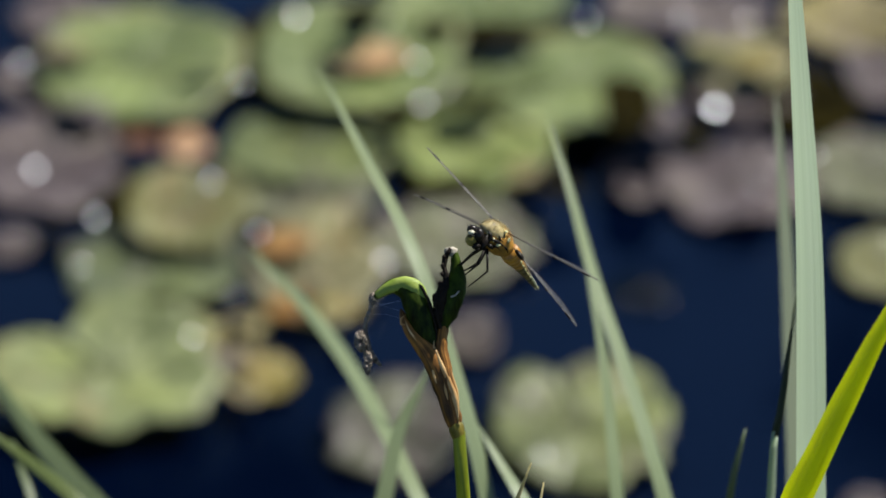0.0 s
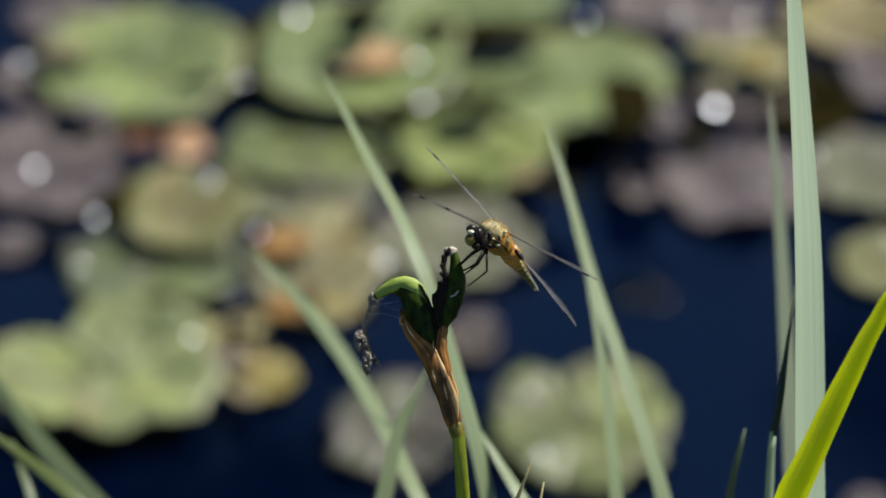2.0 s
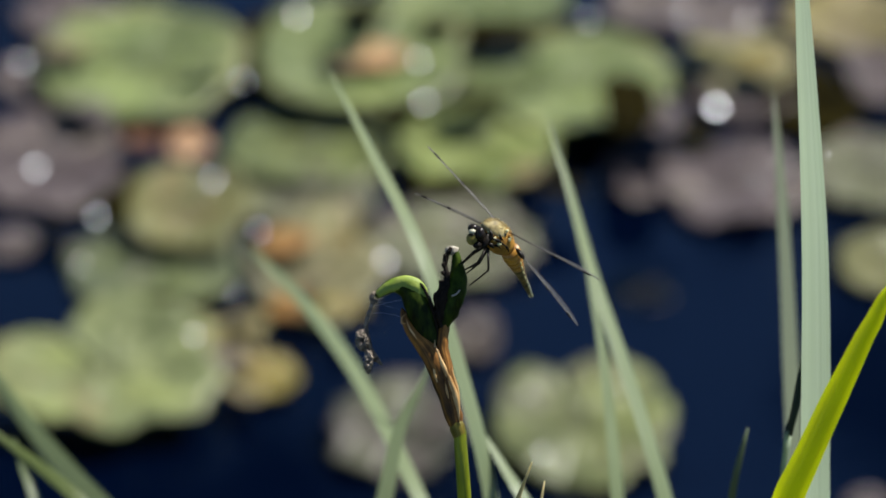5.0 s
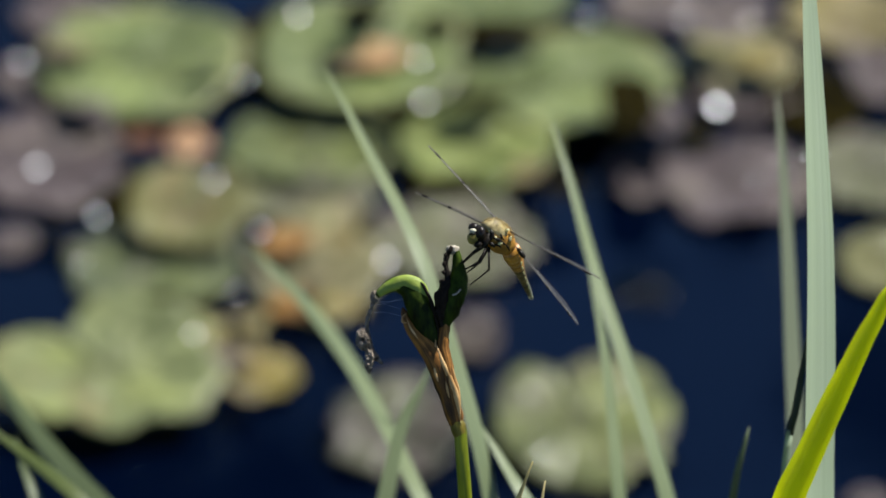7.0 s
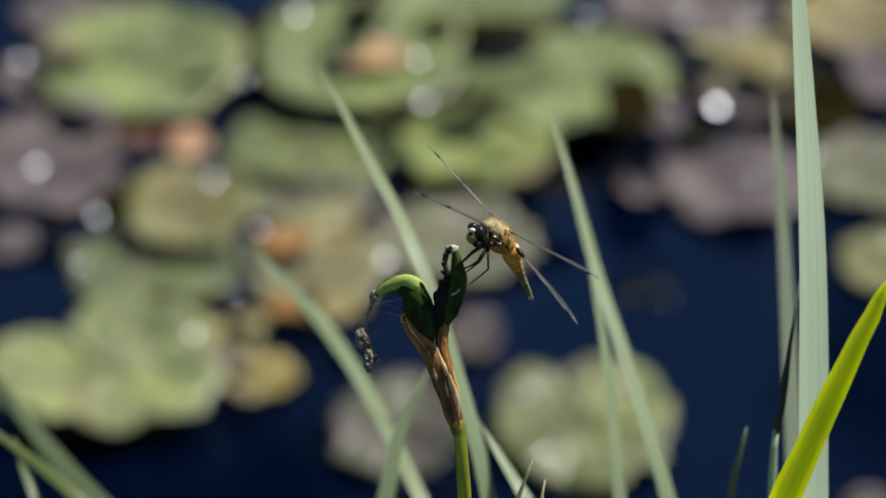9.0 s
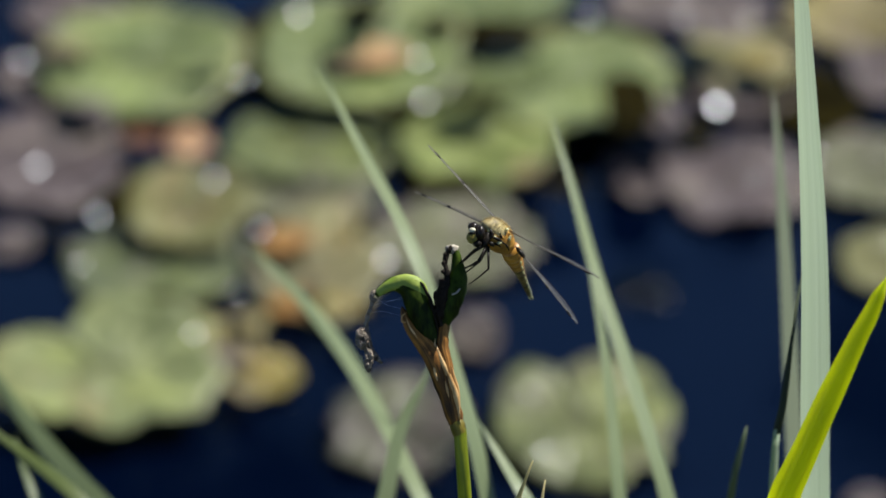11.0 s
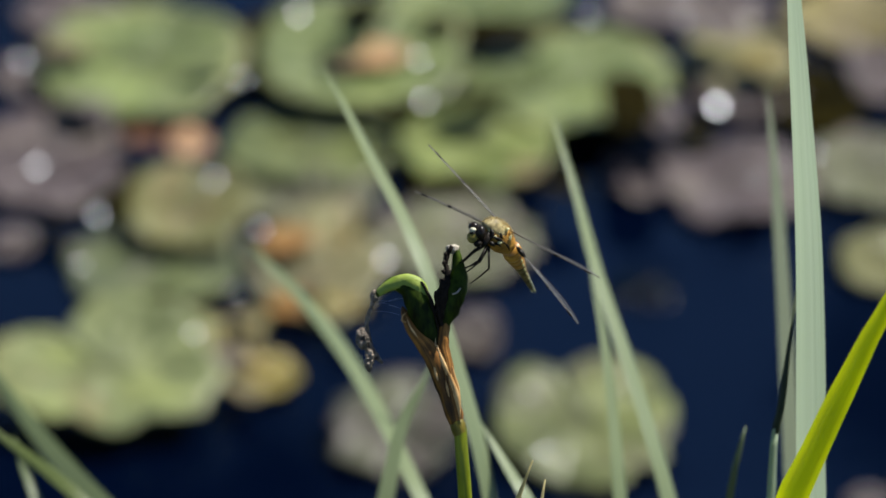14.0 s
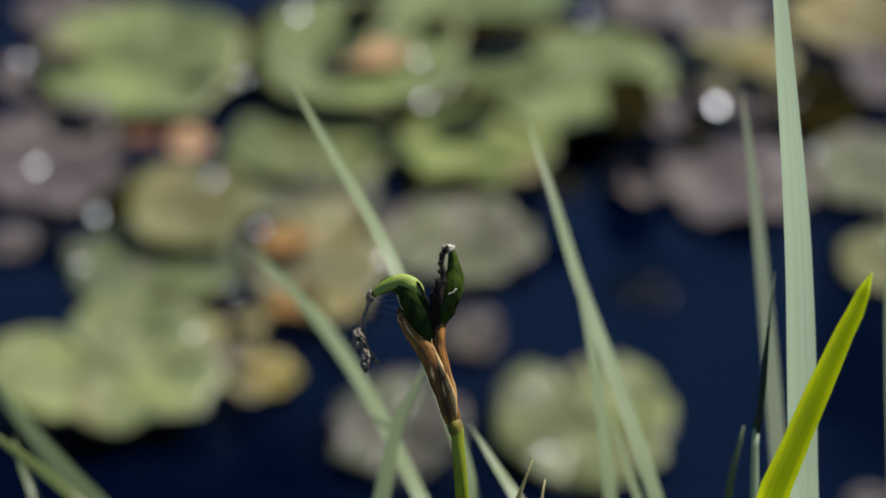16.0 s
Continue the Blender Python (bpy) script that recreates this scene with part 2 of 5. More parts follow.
def build_far_bank():
    bm = bmesh.new()
    xs, ys = [-400, -60, -12, -4, -1, 0.5, 1.5, 3, 5, 9, 20, 60, 400], [(4.3, -0.3), (4.6, 0.05), (5.0, 0.16), (6.0, 0.25), (12, 0.4), (60, 0.6), (420, 1.0)]
    grid = [[bm.verts.new((x, y + 0.15 * noise.noise(Vector((x * 0.7, 1, 2))), z)) for x in xs] for y, z in ys]
    for a, b in zip(grid, grid[1:]):
        for k in range(len(xs) - 1):
            bm.faces.new((a[k], a[k + 1], b[k + 1], b[k]))
    tagged(new("far_bank", mesh_from("far_bank", bm, BANK)), "low dark bank on the far side of the pond", "ground", kind="structure")


build_water()
build_bank()
build_far_bank()

# ---------------------------------------------------------------- lily pads
STALK = plain_material("pad stalk", (0.04, 0.05, 0.015), (0.10, 0.09, 0.03), 60.0, 0.6)
PAD_GREEN = pad_material("green pad", (0.122, 0.161, 0.058), (0.198, 0.240, 0.102), (0.21, 0.16, 0.09), 0.58)
PAD_DEEP = pad_material("deep green pad", (0.082, 0.105, 0.040), (0.150, 0.172, 0.072), (0.16, 0.12, 0.07), 0.58)
PAD_BRIGHT = pad_material("bright green pad", (0.122, 0.160, 0.046), (0.20, 0.235, 0.082), (0.22, 0.165, 0.06), 0.58)
PAD_PALE = pad_material("pale green pad", (0.143, 0.175, 0.074), (0.238, 0.266, 0.122), (0.24, 0.19, 0.09), 0.57)
PAD_ASH = pad_material("ashen pad", (0.104, 0.124, 0.050), (0.186, 0.208, 0.086), (0.14, 0.12, 0.10), 0.52)
PAD_DRAB = pad_material("drab grey pad", (0.058, 0.060, 0.044), (0.106, 0.110, 0.078), (0.085, 0.064, 0.064), 0.47)
PAD_GREY = pad_material("greyish olive pad", (0.105, 0.108, 0.066), (0.175, 0.182, 0.115), (0.11, 0.085, 0.08), 0.5)
PAD_TAN = pad_material("tan pad", (0.20, 0.165, 0.082), (0.32, 0.275, 0.115), (0.15, 0.11, 0.10), 0.54)
PAD_DULL = pad_material("dull grey green pad", (0.085, 0.105, 0.055), (0.13, 0.15, 0.08), (0.14, 0.10, 0.075), 0.56)
PAD_OLIVE = pad_material("olive pad", (0.13, 0.135, 0.05), (0.20, 0.195, 0.085), (0.20, 0.13, 0.07), 0.55)
PAD_DUSK = pad_material("dusky purple pad", (0.048, 0.038, 0.039), (0.088, 0.070, 0.070), (0.04, 0.028, 0.03), 0.55)
PAD_STRAW = pad_material("pale tan decaying pad", (0.190, 0.175, 0.090), (0.31, 0.29, 0.155), (0.20, 0.13, 0.075), 0.56)
PAD_YELLOW = pad_material("yellowing pad", (0.170, 0.135, 0.042), (0.27, 0.22, 0.068), (0.24, 0.14, 0.06), 0.52)
PAD_MAUVE = pad_material("purplish brown pad", (0.086, 0.067, 0.069), (0.150, 0.122, 0.123), (0.07, 0.047, 0.05), 0.55)
PAD_RED = pad_material("reddish withered pad", (0.40, 0.215, 0.105), (0.54, 0.34, 0.20), (0.22, 0.08, 0.035), 0.62)
# near-black brown that mostly paints the shade between and under pads
PAD_SHADE_BROWN = pad_material("near-black gap shade and brown scraps", (0.009, 0.0075, 0.0012), (0.018, 0.014, 0.002), (0.005, 0.004, 0.001), 0.55, (0.03, 0.022, 0.003), 0.10, rough=0.85, spec=0.03)
PAD_AMBER = pad_material("orange decaying scrap", (0.27, 0.135, 0.035), (0.38, 0.20, 0.06), (0.16, 0.09, 0.04), 0.6)
PAD_RUST = pad_material("rusty dark pad", (0.12, 0.050, 0.022), (0.19, 0.085, 0.035), (0.05, 0.022, 0.012), 0.60)
PAD_DROWNED = pad_material("drowned pad", (0.0006, 0.003, 0.009), (0.002, 0.006, 0.013), (0.001, 0.004, 0.009), 0.6, spec=0.12, rough=0.20)


def lily_pad(x, y, r, material, label, turn=0.0, z=0.006, rx=0.0, ry=0.0, oval=1.0, cup=0.06, wave=0.04, notch=24, scallop=0.0, bites=(), seed=1):
    """A round or oval floating leaf with a slit, a slightly wavy raised rim, raised veins and a stalk below."""
    slit = radians(notch)

    def surface(f, k):
        a = radians(turn) + slit / 2 + (2 * math.pi - slit) * k
        ca, sa = math.cos(a), math.sin(a)
        edge = 1 + 0.13 * noise.noise(Vector((ca * 2, sa * 2, seed * 3.7))) + (0.05 + 0.5 * wave) * noise.noise(Vector((ca * 5, sa * 5, seed * 1.9))) - 0.9 * wave * max(0.0, noise.noise(Vector((ca * 3.2, sa * 3.2, seed * 4.3))) - 0.15)
        edge += scallop * math.cos(8 * a + 0.6)
        for at, deep, wide in bites:
            off = (math.degrees(a) - at + 180) % 360 - 180
            edge -= deep * math.exp(-(off / wide) ** 2)
        corner = 1 - 0.10 * max(0, 1 - min(k, 1 - k) * 56 / 3.0)
        d = f * r * edge * (corner if f > 0.8 else 1)
        h = r * f ** 3 * (cup + wave * noise.noise(Vector((ca * 1.7, sa * 1.7, seed * 5.1 + 2)))) + (0.015 + 0.25 * wave) * r * noise.noise(Vector((d * ca * 26, d * sa * 26, seed * 2.2)))
        return Vector((d * ca, d * sa * oval, h))

    bm = bmesh.new()
    rings, segs = 9, 56
    layers = [[[bm.verts.new(surface(i / rings, k / segs) + Vector((0, 0, lift))) for k in range(segs + 1)] for i in range(rings + 1)] for lift in (0.0, -0.0012)]
    for rows in layers:
        for a, b in zip(rows, rows[1:]):
            for k in range(segs):
                bm.faces.new((a[k], a[k + 1], b[k + 1], b[k]))
    top, low = layers
    for k in range(segs):
        bm.faces.new((top[-1][k], top[-1][k + 1], low[-1][k + 1], low[-1][k]))
    for s in (0, segs):
        for i in range(rings):
            bm.faces.new((top[i][s], top[i + 1][s], low[i + 1][s], low[i][s]))
    bmesh.ops.remove_doubles(bm, verts=bm.verts, dist=1e-6)
    root = thing("lily_pad", label, "lily pad", "lily pads on the pond", m=pose(x, y, z, rx, ry))
    leaf = part("leaf", bm, material, root)
    for i in range(11):
        k = (i + 0.5) / 11
        part("vein", sweep(bmesh.new(), [surface(0.06 + 0.84 * f / 7, k) + Vector((0, 0, 0.0002)) for f in range(8)], [(0, 0.0011), (0.6, 0.0007), (1, 0.0002)], 5, facing=Vector((0, 0, 1))), material, leaf)
    part("stalk", sweep(bmesh.new(), spline([(0, 0, -0.001), (0.004, 0, -0.03), (0.02, 0.01, -0.12), (0.03, 0.02, -0.3)], 8), [(0, 0.003), (1, 0.0025)], 7), STALK, root)
    return root


PADS = [
    (-0.277, 1.950, 0.098, PAD_GREEN, "broad green lily pad slit on one side, floating on the pond", 180, dict(z=0.016, rx=5, oval=1.05, wave=0.07, cup=0.05, notch=11)),
    (-0.073, 1.932, 0.095, PAD_GREEN, "green lily pad with a raised rim over brown shade", 60, dict(z=0.034, rx=6, oval=1.01, wave=0.06, cup=0.05, notch=4)),
    (0.031, 2.087, 0.087, PAD_GREEN, "green lily pad lying low on the water", 20, dict(z=0.014, rx=-3, oval=0.95, wave=0.05, cup=0.05, notch=4)),
    (0.110, 1.902, 0.097, PAD_GREEN, "broad pale green lily pad with a slit, among others", 203, dict(z=0.02, rx=0, oval=0.94, wave=0.1, cup=0.05, notch=13)),
    (-0.121, 1.802, 0.075, PAD_DEEP, "green lily pad partly under another", 280, dict(z=0.008, rx=-2, oval=0.97, wave=0.08, cup=0.05, notch=4)),
    (0.026, 1.789, 0.069, PAD_BRIGHT, "bright green lily pad beside open water", 310, dict(z=0.018, rx=3, oval=1.05, wave=0.08, cup=0.05, notch=4)),
    (-0.342, 1.784, 0.074, PAD_MAUVE, "purplish brown lily pad with grey sheen", 30, dict(z=0.007, rx=2, oval=1.13, wave=0.08, cup=0.05, notch=4)),
    (-0.213, 1.670, 0.051, PAD_OLIVE, "tilted olive lily pad with brown rim", 80, dict(z=0.026, rx=12, oval=1.15, wave=0.1, cup=0.05, notch=4)),
    (-0.241, 1.607, 0.072, PAD_DULL, "dull grey-green lily pad on dark water", 140, dict(z=0.004, rx=0, oval=1, wave=0.1, cup=0.05, notch=4)),
    (-0.127, 1.719, 0.070, PAD_GREY, "small mauve-brown lily pad between others", 210, dict(z=0.007, rx=0, oval=0.65, wave=0.12, cup=0.05, notch=4)),
    (-0.105, 1.582, 0.056, PAD_STRAW, "pale tan lily pad with orange and yellow decay", 40, dict(z=0.020, rx=12, oval=1.32, wave=0.2, cup=0.05, notch=14)),
    (0.008, 1.632, 0.073, PAD_GREY, "greyish olive lily pad beside open water", 250, dict(z=0.013, rx=8, oval=0.85, wave=0.1, cup=0.05, notch=4)),
    (-0.260, 1.400, 0.090, PAD_PALE, "large light green lily pad with a slit and scalloped rim", 131, dict(scallop=0.02, bites=((252, 0.24, 13), (298, 0.15, 12), (128, 0.28, 13), (322, -0.08, 12), (180, -0.10, 25)), z=0.030, rx=10, oval=0.89, wave=0.10, cup=0.05, notch=6)),
    (-0.134, 1.424, 0.020, PAD_YELLOW, "small yellow lily pad with brown spots", 190, dict(z=0.012, rx=10, oval=1.27, wave=0.26, cup=0.05, notch=4)),
    (-0.172, 1.474, 0.027, PAD_TAN, "tan lily pad scrap joined to a light green one", 150, dict(z=0.010, rx=8, oval=1.21, wave=0.16, cup=0.05, notch=4)),
    (-0.035, 1.345, 0.053, PAD_DRAB, "dull mauve-grey lily pad just above the surface", 330, dict(z=0.014, rx=10, oval=1.09, wave=0.14, cup=0.05, notch=4)),
    (0.106, 1.350, 0.071, PAD_ASH, "ashen green lily pad with grey patches and a slit", 108, dict(z=0.016, rx=8, oval=1.1, wave=0.14, cup=0.05, notch=7, bites=((106, 0.16, 13),))),
    (0.023, 1.492, 0.023, PAD_DUSK, "small dusky purple lily pad on dark water", 10, dict(z=0.010, rx=8, oval=1.40, wave=0.14, cup=0.05, notch=4)),
    (0.166, 1.761, 0.035, PAD_MAUVE, "small mauve-grey lily pad with ragged rim", 175, dict(z=0.006, rx=2, oval=1.19, wave=0.2, cup=0.05, notch=4)),
    (0.250, 1.741, 0.066, PAD_MAUVE, "purplish grey lily pad beside open water", 200, dict(z=0.007, rx=0, oval=1.12, wave=0.16, cup=0.05, notch=4)),
    (0.264, 1.963, 0.054, PAD_STRAW, "tan yellow lily pad with mauve rim", 225, dict(z=0.011, rx=0, oval=1.15, wave=0.1, cup=0.05, notch=4)),
    (0.270, 1.911, 0.046, PAD_MAUVE, "mauve lily pad under a tan one", 100, dict(z=0.006, rx=-3, oval=1.12, wave=0.09, cup=0.05, notch=4)),
    (0.201, 2.088, 0.052, PAD_MAUVE, "small purplish grey lily pad", 75, dict(z=0.006, rx=-3, oval=0.98, wave=0.1, cup=0.05, notch=4)),
    (0.268, 2.077, 0.039, PAD_MAUVE, "purplish lily pad beside a tan one", 120, dict(z=0.006, rx=-3, oval=1.35, wave=0.12, cup=0.05, notch=4)),
    (0.376, 2.051, 0.059, PAD_TAN, "tan olive lily pad on the open pond", 350, dict(z=0.011, rx=4, oval=0.98, wave=0.08, cup=0.05, notch=4)),
    (0.394, 1.951, 0.032, PAD_MAUVE, "mauve lily pad low on the water", 200, dict(z=0.006, rx=0, oval=1.75, wave=0.12, cup=0.05, notch=4)),
    (0.363, 1.759, 0.054, PAD_GREY, "greyish olive lily pad near tall grass", 260, dict(z=0.011, rx=6, oval=1.09, wave=0.08, cup=0.05, notch=4)),
    (0.360, 1.603, 0.035, PAD_OLIVE, "small pale lily pad near tall grass", 300, dict(z=0.011, rx=10, oval=1.06, wave=0.12, cup=0.05, notch=4)),
    (0.161, 1.574, 0.029, PAD_DROWNED, "drowned lily pad just under dark water", 40, dict(z=0.001, rx=0, oval=0.95, wave=0.05, cup=0.0, notch=4)),
    (0.317, 1.256, 0.017, PAD_MAUVE, "small brown lily pad edge on dark water", 40, dict(z=0.006, rx=10, oval=0.79, wave=0.1, cup=0.05, notch=4)),
    (-0.359, 1.640, 0.020, PAD_MAUVE, "small brownish lily pad with curled rim", 90, dict(z=0.008, rx=8, oval=1.16, wave=0.14, cup=0.05, notch=4)),
    (-0.352, 2.068, 0.048, PAD_MAUVE, "small mauve lily pad under a green one", 60, dict(z=0.007, rx=4, oval=0.9, wave=0.12, cup=0.05, notch=4)),
    (-0.374, 1.946, 0.032, PAD_MAUVE, "mauve lily pad beside a broad green one", 20, dict(z=0.005, rx=0, oval=1.26, wave=0.12, cup=0.05, notch=4)),
    # painted shade: dark pads laid into gaps and under raised rims
    (-0.162, 1.989, 0.038, PAD_SHADE_BROWN, "dark pad for the shade low in the gap", 35, dict(z=0.005, rx=0, oval=2.2, wave=0.1, cup=0.0, notch=4)),
    (-0.092, 1.877, 0.075, PAD_SHADE_BROWN, "dark pad for the shadow under a green one", 70, dict(z=0.006, rx=0, oval=0.68, wave=0.1, cup=0.0, notch=4)),
    (0.055, 2.035, 0.065, PAD_SHADE_BROWN, "dark olive pad for the shade between green ones", 160, dict(z=0.006, rx=0, oval=0.67, wave=0.1, cup=0.0, notch=4)),
    (-0.289, 1.731, 0.072, PAD_SHADE_BROWN, "dark brown pad for the shade below a pale one", 120, dict(z=0.004, rx=0, oval=0.57, wave=0.12, cup=0.0, notch=4)),
    (-0.001, 1.737, 0.030, PAD_SHADE_BROWN, "dark brown pad for the shade under a rim", 200, dict(z=0.006, rx=0, oval=1.13, wave=0.1, cup=0.0, notch=4)),
    # this one blackens a patch of water that mirrors no sky
    (0.330, 1.896, 0.045, PAD_SHADE_BROWN, "black patch for water without reflection near tall grass", 30, dict(z=0.007, rx=0, oval=1.48, wave=0.12, cup=0.0, notch=4)),
    (-0.217, 1.540, 0.034, PAD_SHADE_BROWN, "brown fill in the gap between pale ones", 60, dict(z=0.006, rx=0, oval=0.79, wave=0.1, cup=0.0, notch=4)),
    (-0.255, 1.685, 0.033, PAD_SHADE_BROWN, "dark pad for the shadow under an olive one", 140, dict(z=0.005, rx=0, oval=2.08, wave=0.12, cup=0.0, notch=4)),
    (-0.073, 1.645, 0.045, PAD_SHADE_BROWN, "dark pad for the gap shade behind yellow leaf", 250, dict(z=0.006, rx=0, oval=1.01, wave=0.1, cup=0.0, notch=4)),
]
for i, (x, y, r, mat, label, turn, more) in enumerate(PADS):
    lily_pad(x, y, r, mat, label, turn, seed=i + 1, **more)


def withered_flap(x, y, z, r, aspect, turn, material, curl, seed):
    """A curled scrap of dying leaf that stands up from a pad; near-black ones mostly paint gap shade."""
    bm = bmesh.new()
    n = 14
    rows = []
    for lift in (0.0, 0.0010):
        grid = []
        for i in range(n + 1):
            row = []
            for k in range(n + 1):
                u, v = 2 * i / n - 1, 2 * k / n - 1
                f = 1 + 0.25 * noise.noise(Vector((u * 1.5, v * 1.5, seed * 3.3)))
                px, py = u * math.sqrt(1 - v * v / 2) * f, v * math.sqrt(1 - u * u / 2) * f
                h = 0.55 * (0.5 + 0.5 * py) ** 2 + 0.30 * noise.noise(Vector((px * 1.8, py * 1.8, seed * 1.7)))
                row.append(bm.verts.new((r * px, -r * py * (0.5 + aspect * 0.7), r * h * 0.8 * curl + lift)))
            grid.append(row)
        rows.append(grid)
    for grid in rows:
        for a, b in zip(grid, grid[1:]):
            for k in range(n):
                bm.faces.new((a[k], a[k + 1], b[k + 1], b[k]))
    lo, hi = rows
    rim = [(i, 0) for i in range(n)] + [(n, k) for k in range(n)] + [(i, n) for i in range(n, 0, -1)] + [(0, k) for k in range(n, 0, -1)]
    for (i, k), (i2, k2) in zip(rim, rim[1:] + rim[:1]):
        bm.faces.new((lo[i][k], lo[i2][k2], hi[i2][k2], hi[i][k]))
    ob = new("withered_leaf", mesh_from("withered_leaf", bm, material))
    ob.matrix_world = pose(x, y, z, 0, 0, turn - 60)
    # dark brown covers painted gap shade as well as real scraps
    name = "reddish orange" if material is PAD_RED else "dark rusty" if material is PAD_RUST else "dull green" if material is PAD_DEEP else "tan" if material is PAD_TAN else "orange" if material is PAD_AMBER else "yellow" if material is PAD_YELLOW else "mauve grey" if material is PAD_MAUVE else "dark brown"
    return tagged(ob, f"curled {name} scrap of withered leaf on the pads", "withered leaf", "withered scraps on the pads")


# most near-black rows here are shade put into gaps between pads
for i, row in enumerate(((-0.039, 1.817, 0.040, 0.0128, 0.9, 60, PAD_SHADE_BROWN, 0.3), (-0.005, 1.967, 0.046, 0.0184, 0.45, 60, PAD_SHADE_BROWN, 0.3), (-0.344, 1.949, 0.030, 0.0224, 0.3, 60, PAD_TAN, 0.25), (-0.212, 1.926, 0.030, 0.0202, 0.3, 60, PAD_DEEP, 0.25), (-0.061, 1.916, 0.040, 0.0302, 0.5, 60, PAD_RED, 0.25), (-0.086, 1.900, 0.040, 0.0151, 0.5, 60, PAD_TAN, 0.25), (-0.221, 1.778, 0.024, 0.0190, 1.47, 60, PAD_RED, 0.7), (-0.262, 1.795, 0.020, 0.0185, 0.60, 10, PAD_RUST, 0.8), (-0.128, 1.602, 0.030, 0.0214, 0.95, 100, PAD_AMBER, 0.6), (-0.083, 1.510, 0.022, 0.0190, 0.6, 40, PAD_YELLOW, 0.8), (-0.082, 1.560, 0.056, 0.0155, 1.1, 70, PAD_YELLOW, 0.4), (0.070, 1.739, 0.020, 0.0193, 0.50, 150, PAD_TAN, 1), (-0.345, 1.965, 0.020, 0.0217, 0.59, 80, PAD_TAN, 1), (-0.124, 1.513, 0.022, 0.0163, 0.75, 200, PAD_AMBER, 0.7), (-0.120, 1.647, 0.026, 0.0188, 0.5, 30, PAD_MAUVE, 0.7), (0.212, 1.813, 0.012, 0.0271, 0.41, 5, PAD_SHADE_BROWN, 1), (0.160, 1.795, 0.056, 0.0253, 2.6, 60, PAD_SHADE_BROWN, 0.3), (0.030, 1.831, 0.040, 0.0306, 0.25, 70, PAD_SHADE_BROWN, 0.4), (-0.073, 1.982, 0.052, 0.0194, 0.9, 60, PAD_SHADE_BROWN, 0.3), (0.049, 1.971, 0.036, 0.0434, 0.25, 60, PAD_SHADE_BROWN, 0.4), (0.190, 1.800, 0.040, 0.0166, 2.2, 60, PAD_MAUVE, 0.4), (0.284, 1.926, 0.030, 0.0182, 1.6, 60, PAD_YELLOW, 0.4), (-0.070, 1.941, 0.070, 0.0189, 0.80, 60, PAD_SHADE_BROWN, 1), (0.005, 1.715, 0.018, 0.0360, 0.27, 60, PAD_SHADE_BROWN, 1), (0.096, 1.690, 0.030, 0.0214, 0.44, 20, PAD_SHADE_BROWN, 1), (-0.156, 1.498, 0.015, 0.0158, 0.71, 30, PAD_TAN, 1), (0.245, 1.971, 0.030, 0.0307, 0.50, 40, PAD_MAUVE, 1), (-0.173, 1.441, 0.016, 0.0178, 0.75, 70, PAD_MAUVE, 1), (-0.315, 1.850, 0.020, 0.0273, 0.36, 20, PAD_MAUVE, 1), (-0.327, 1.648, 0.010, 0.0142, 0.67, 60, PAD_SHADE_BROWN, 1), (-0.155, 1.391, 0.016, 0.0153, 0.57, 10, PAD_TAN, 1))):
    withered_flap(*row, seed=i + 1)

# ---------------------------------------------------------------- grass and iris blades
# sway: seconds, then how far each blade is blown aside (in thousandths of its height)
TIMES = (0, .5, 1, 1.5, 2, 2.5, 3, 3.5, 4, 6.5, 7, 7.5, 8, 8.5, 9, 11.5, 12, 12.5, 13, 13.5, 14, 14.5, 14.7, 14.8, 14.9, 15, 15.2, 15.5, 15.7, 16)


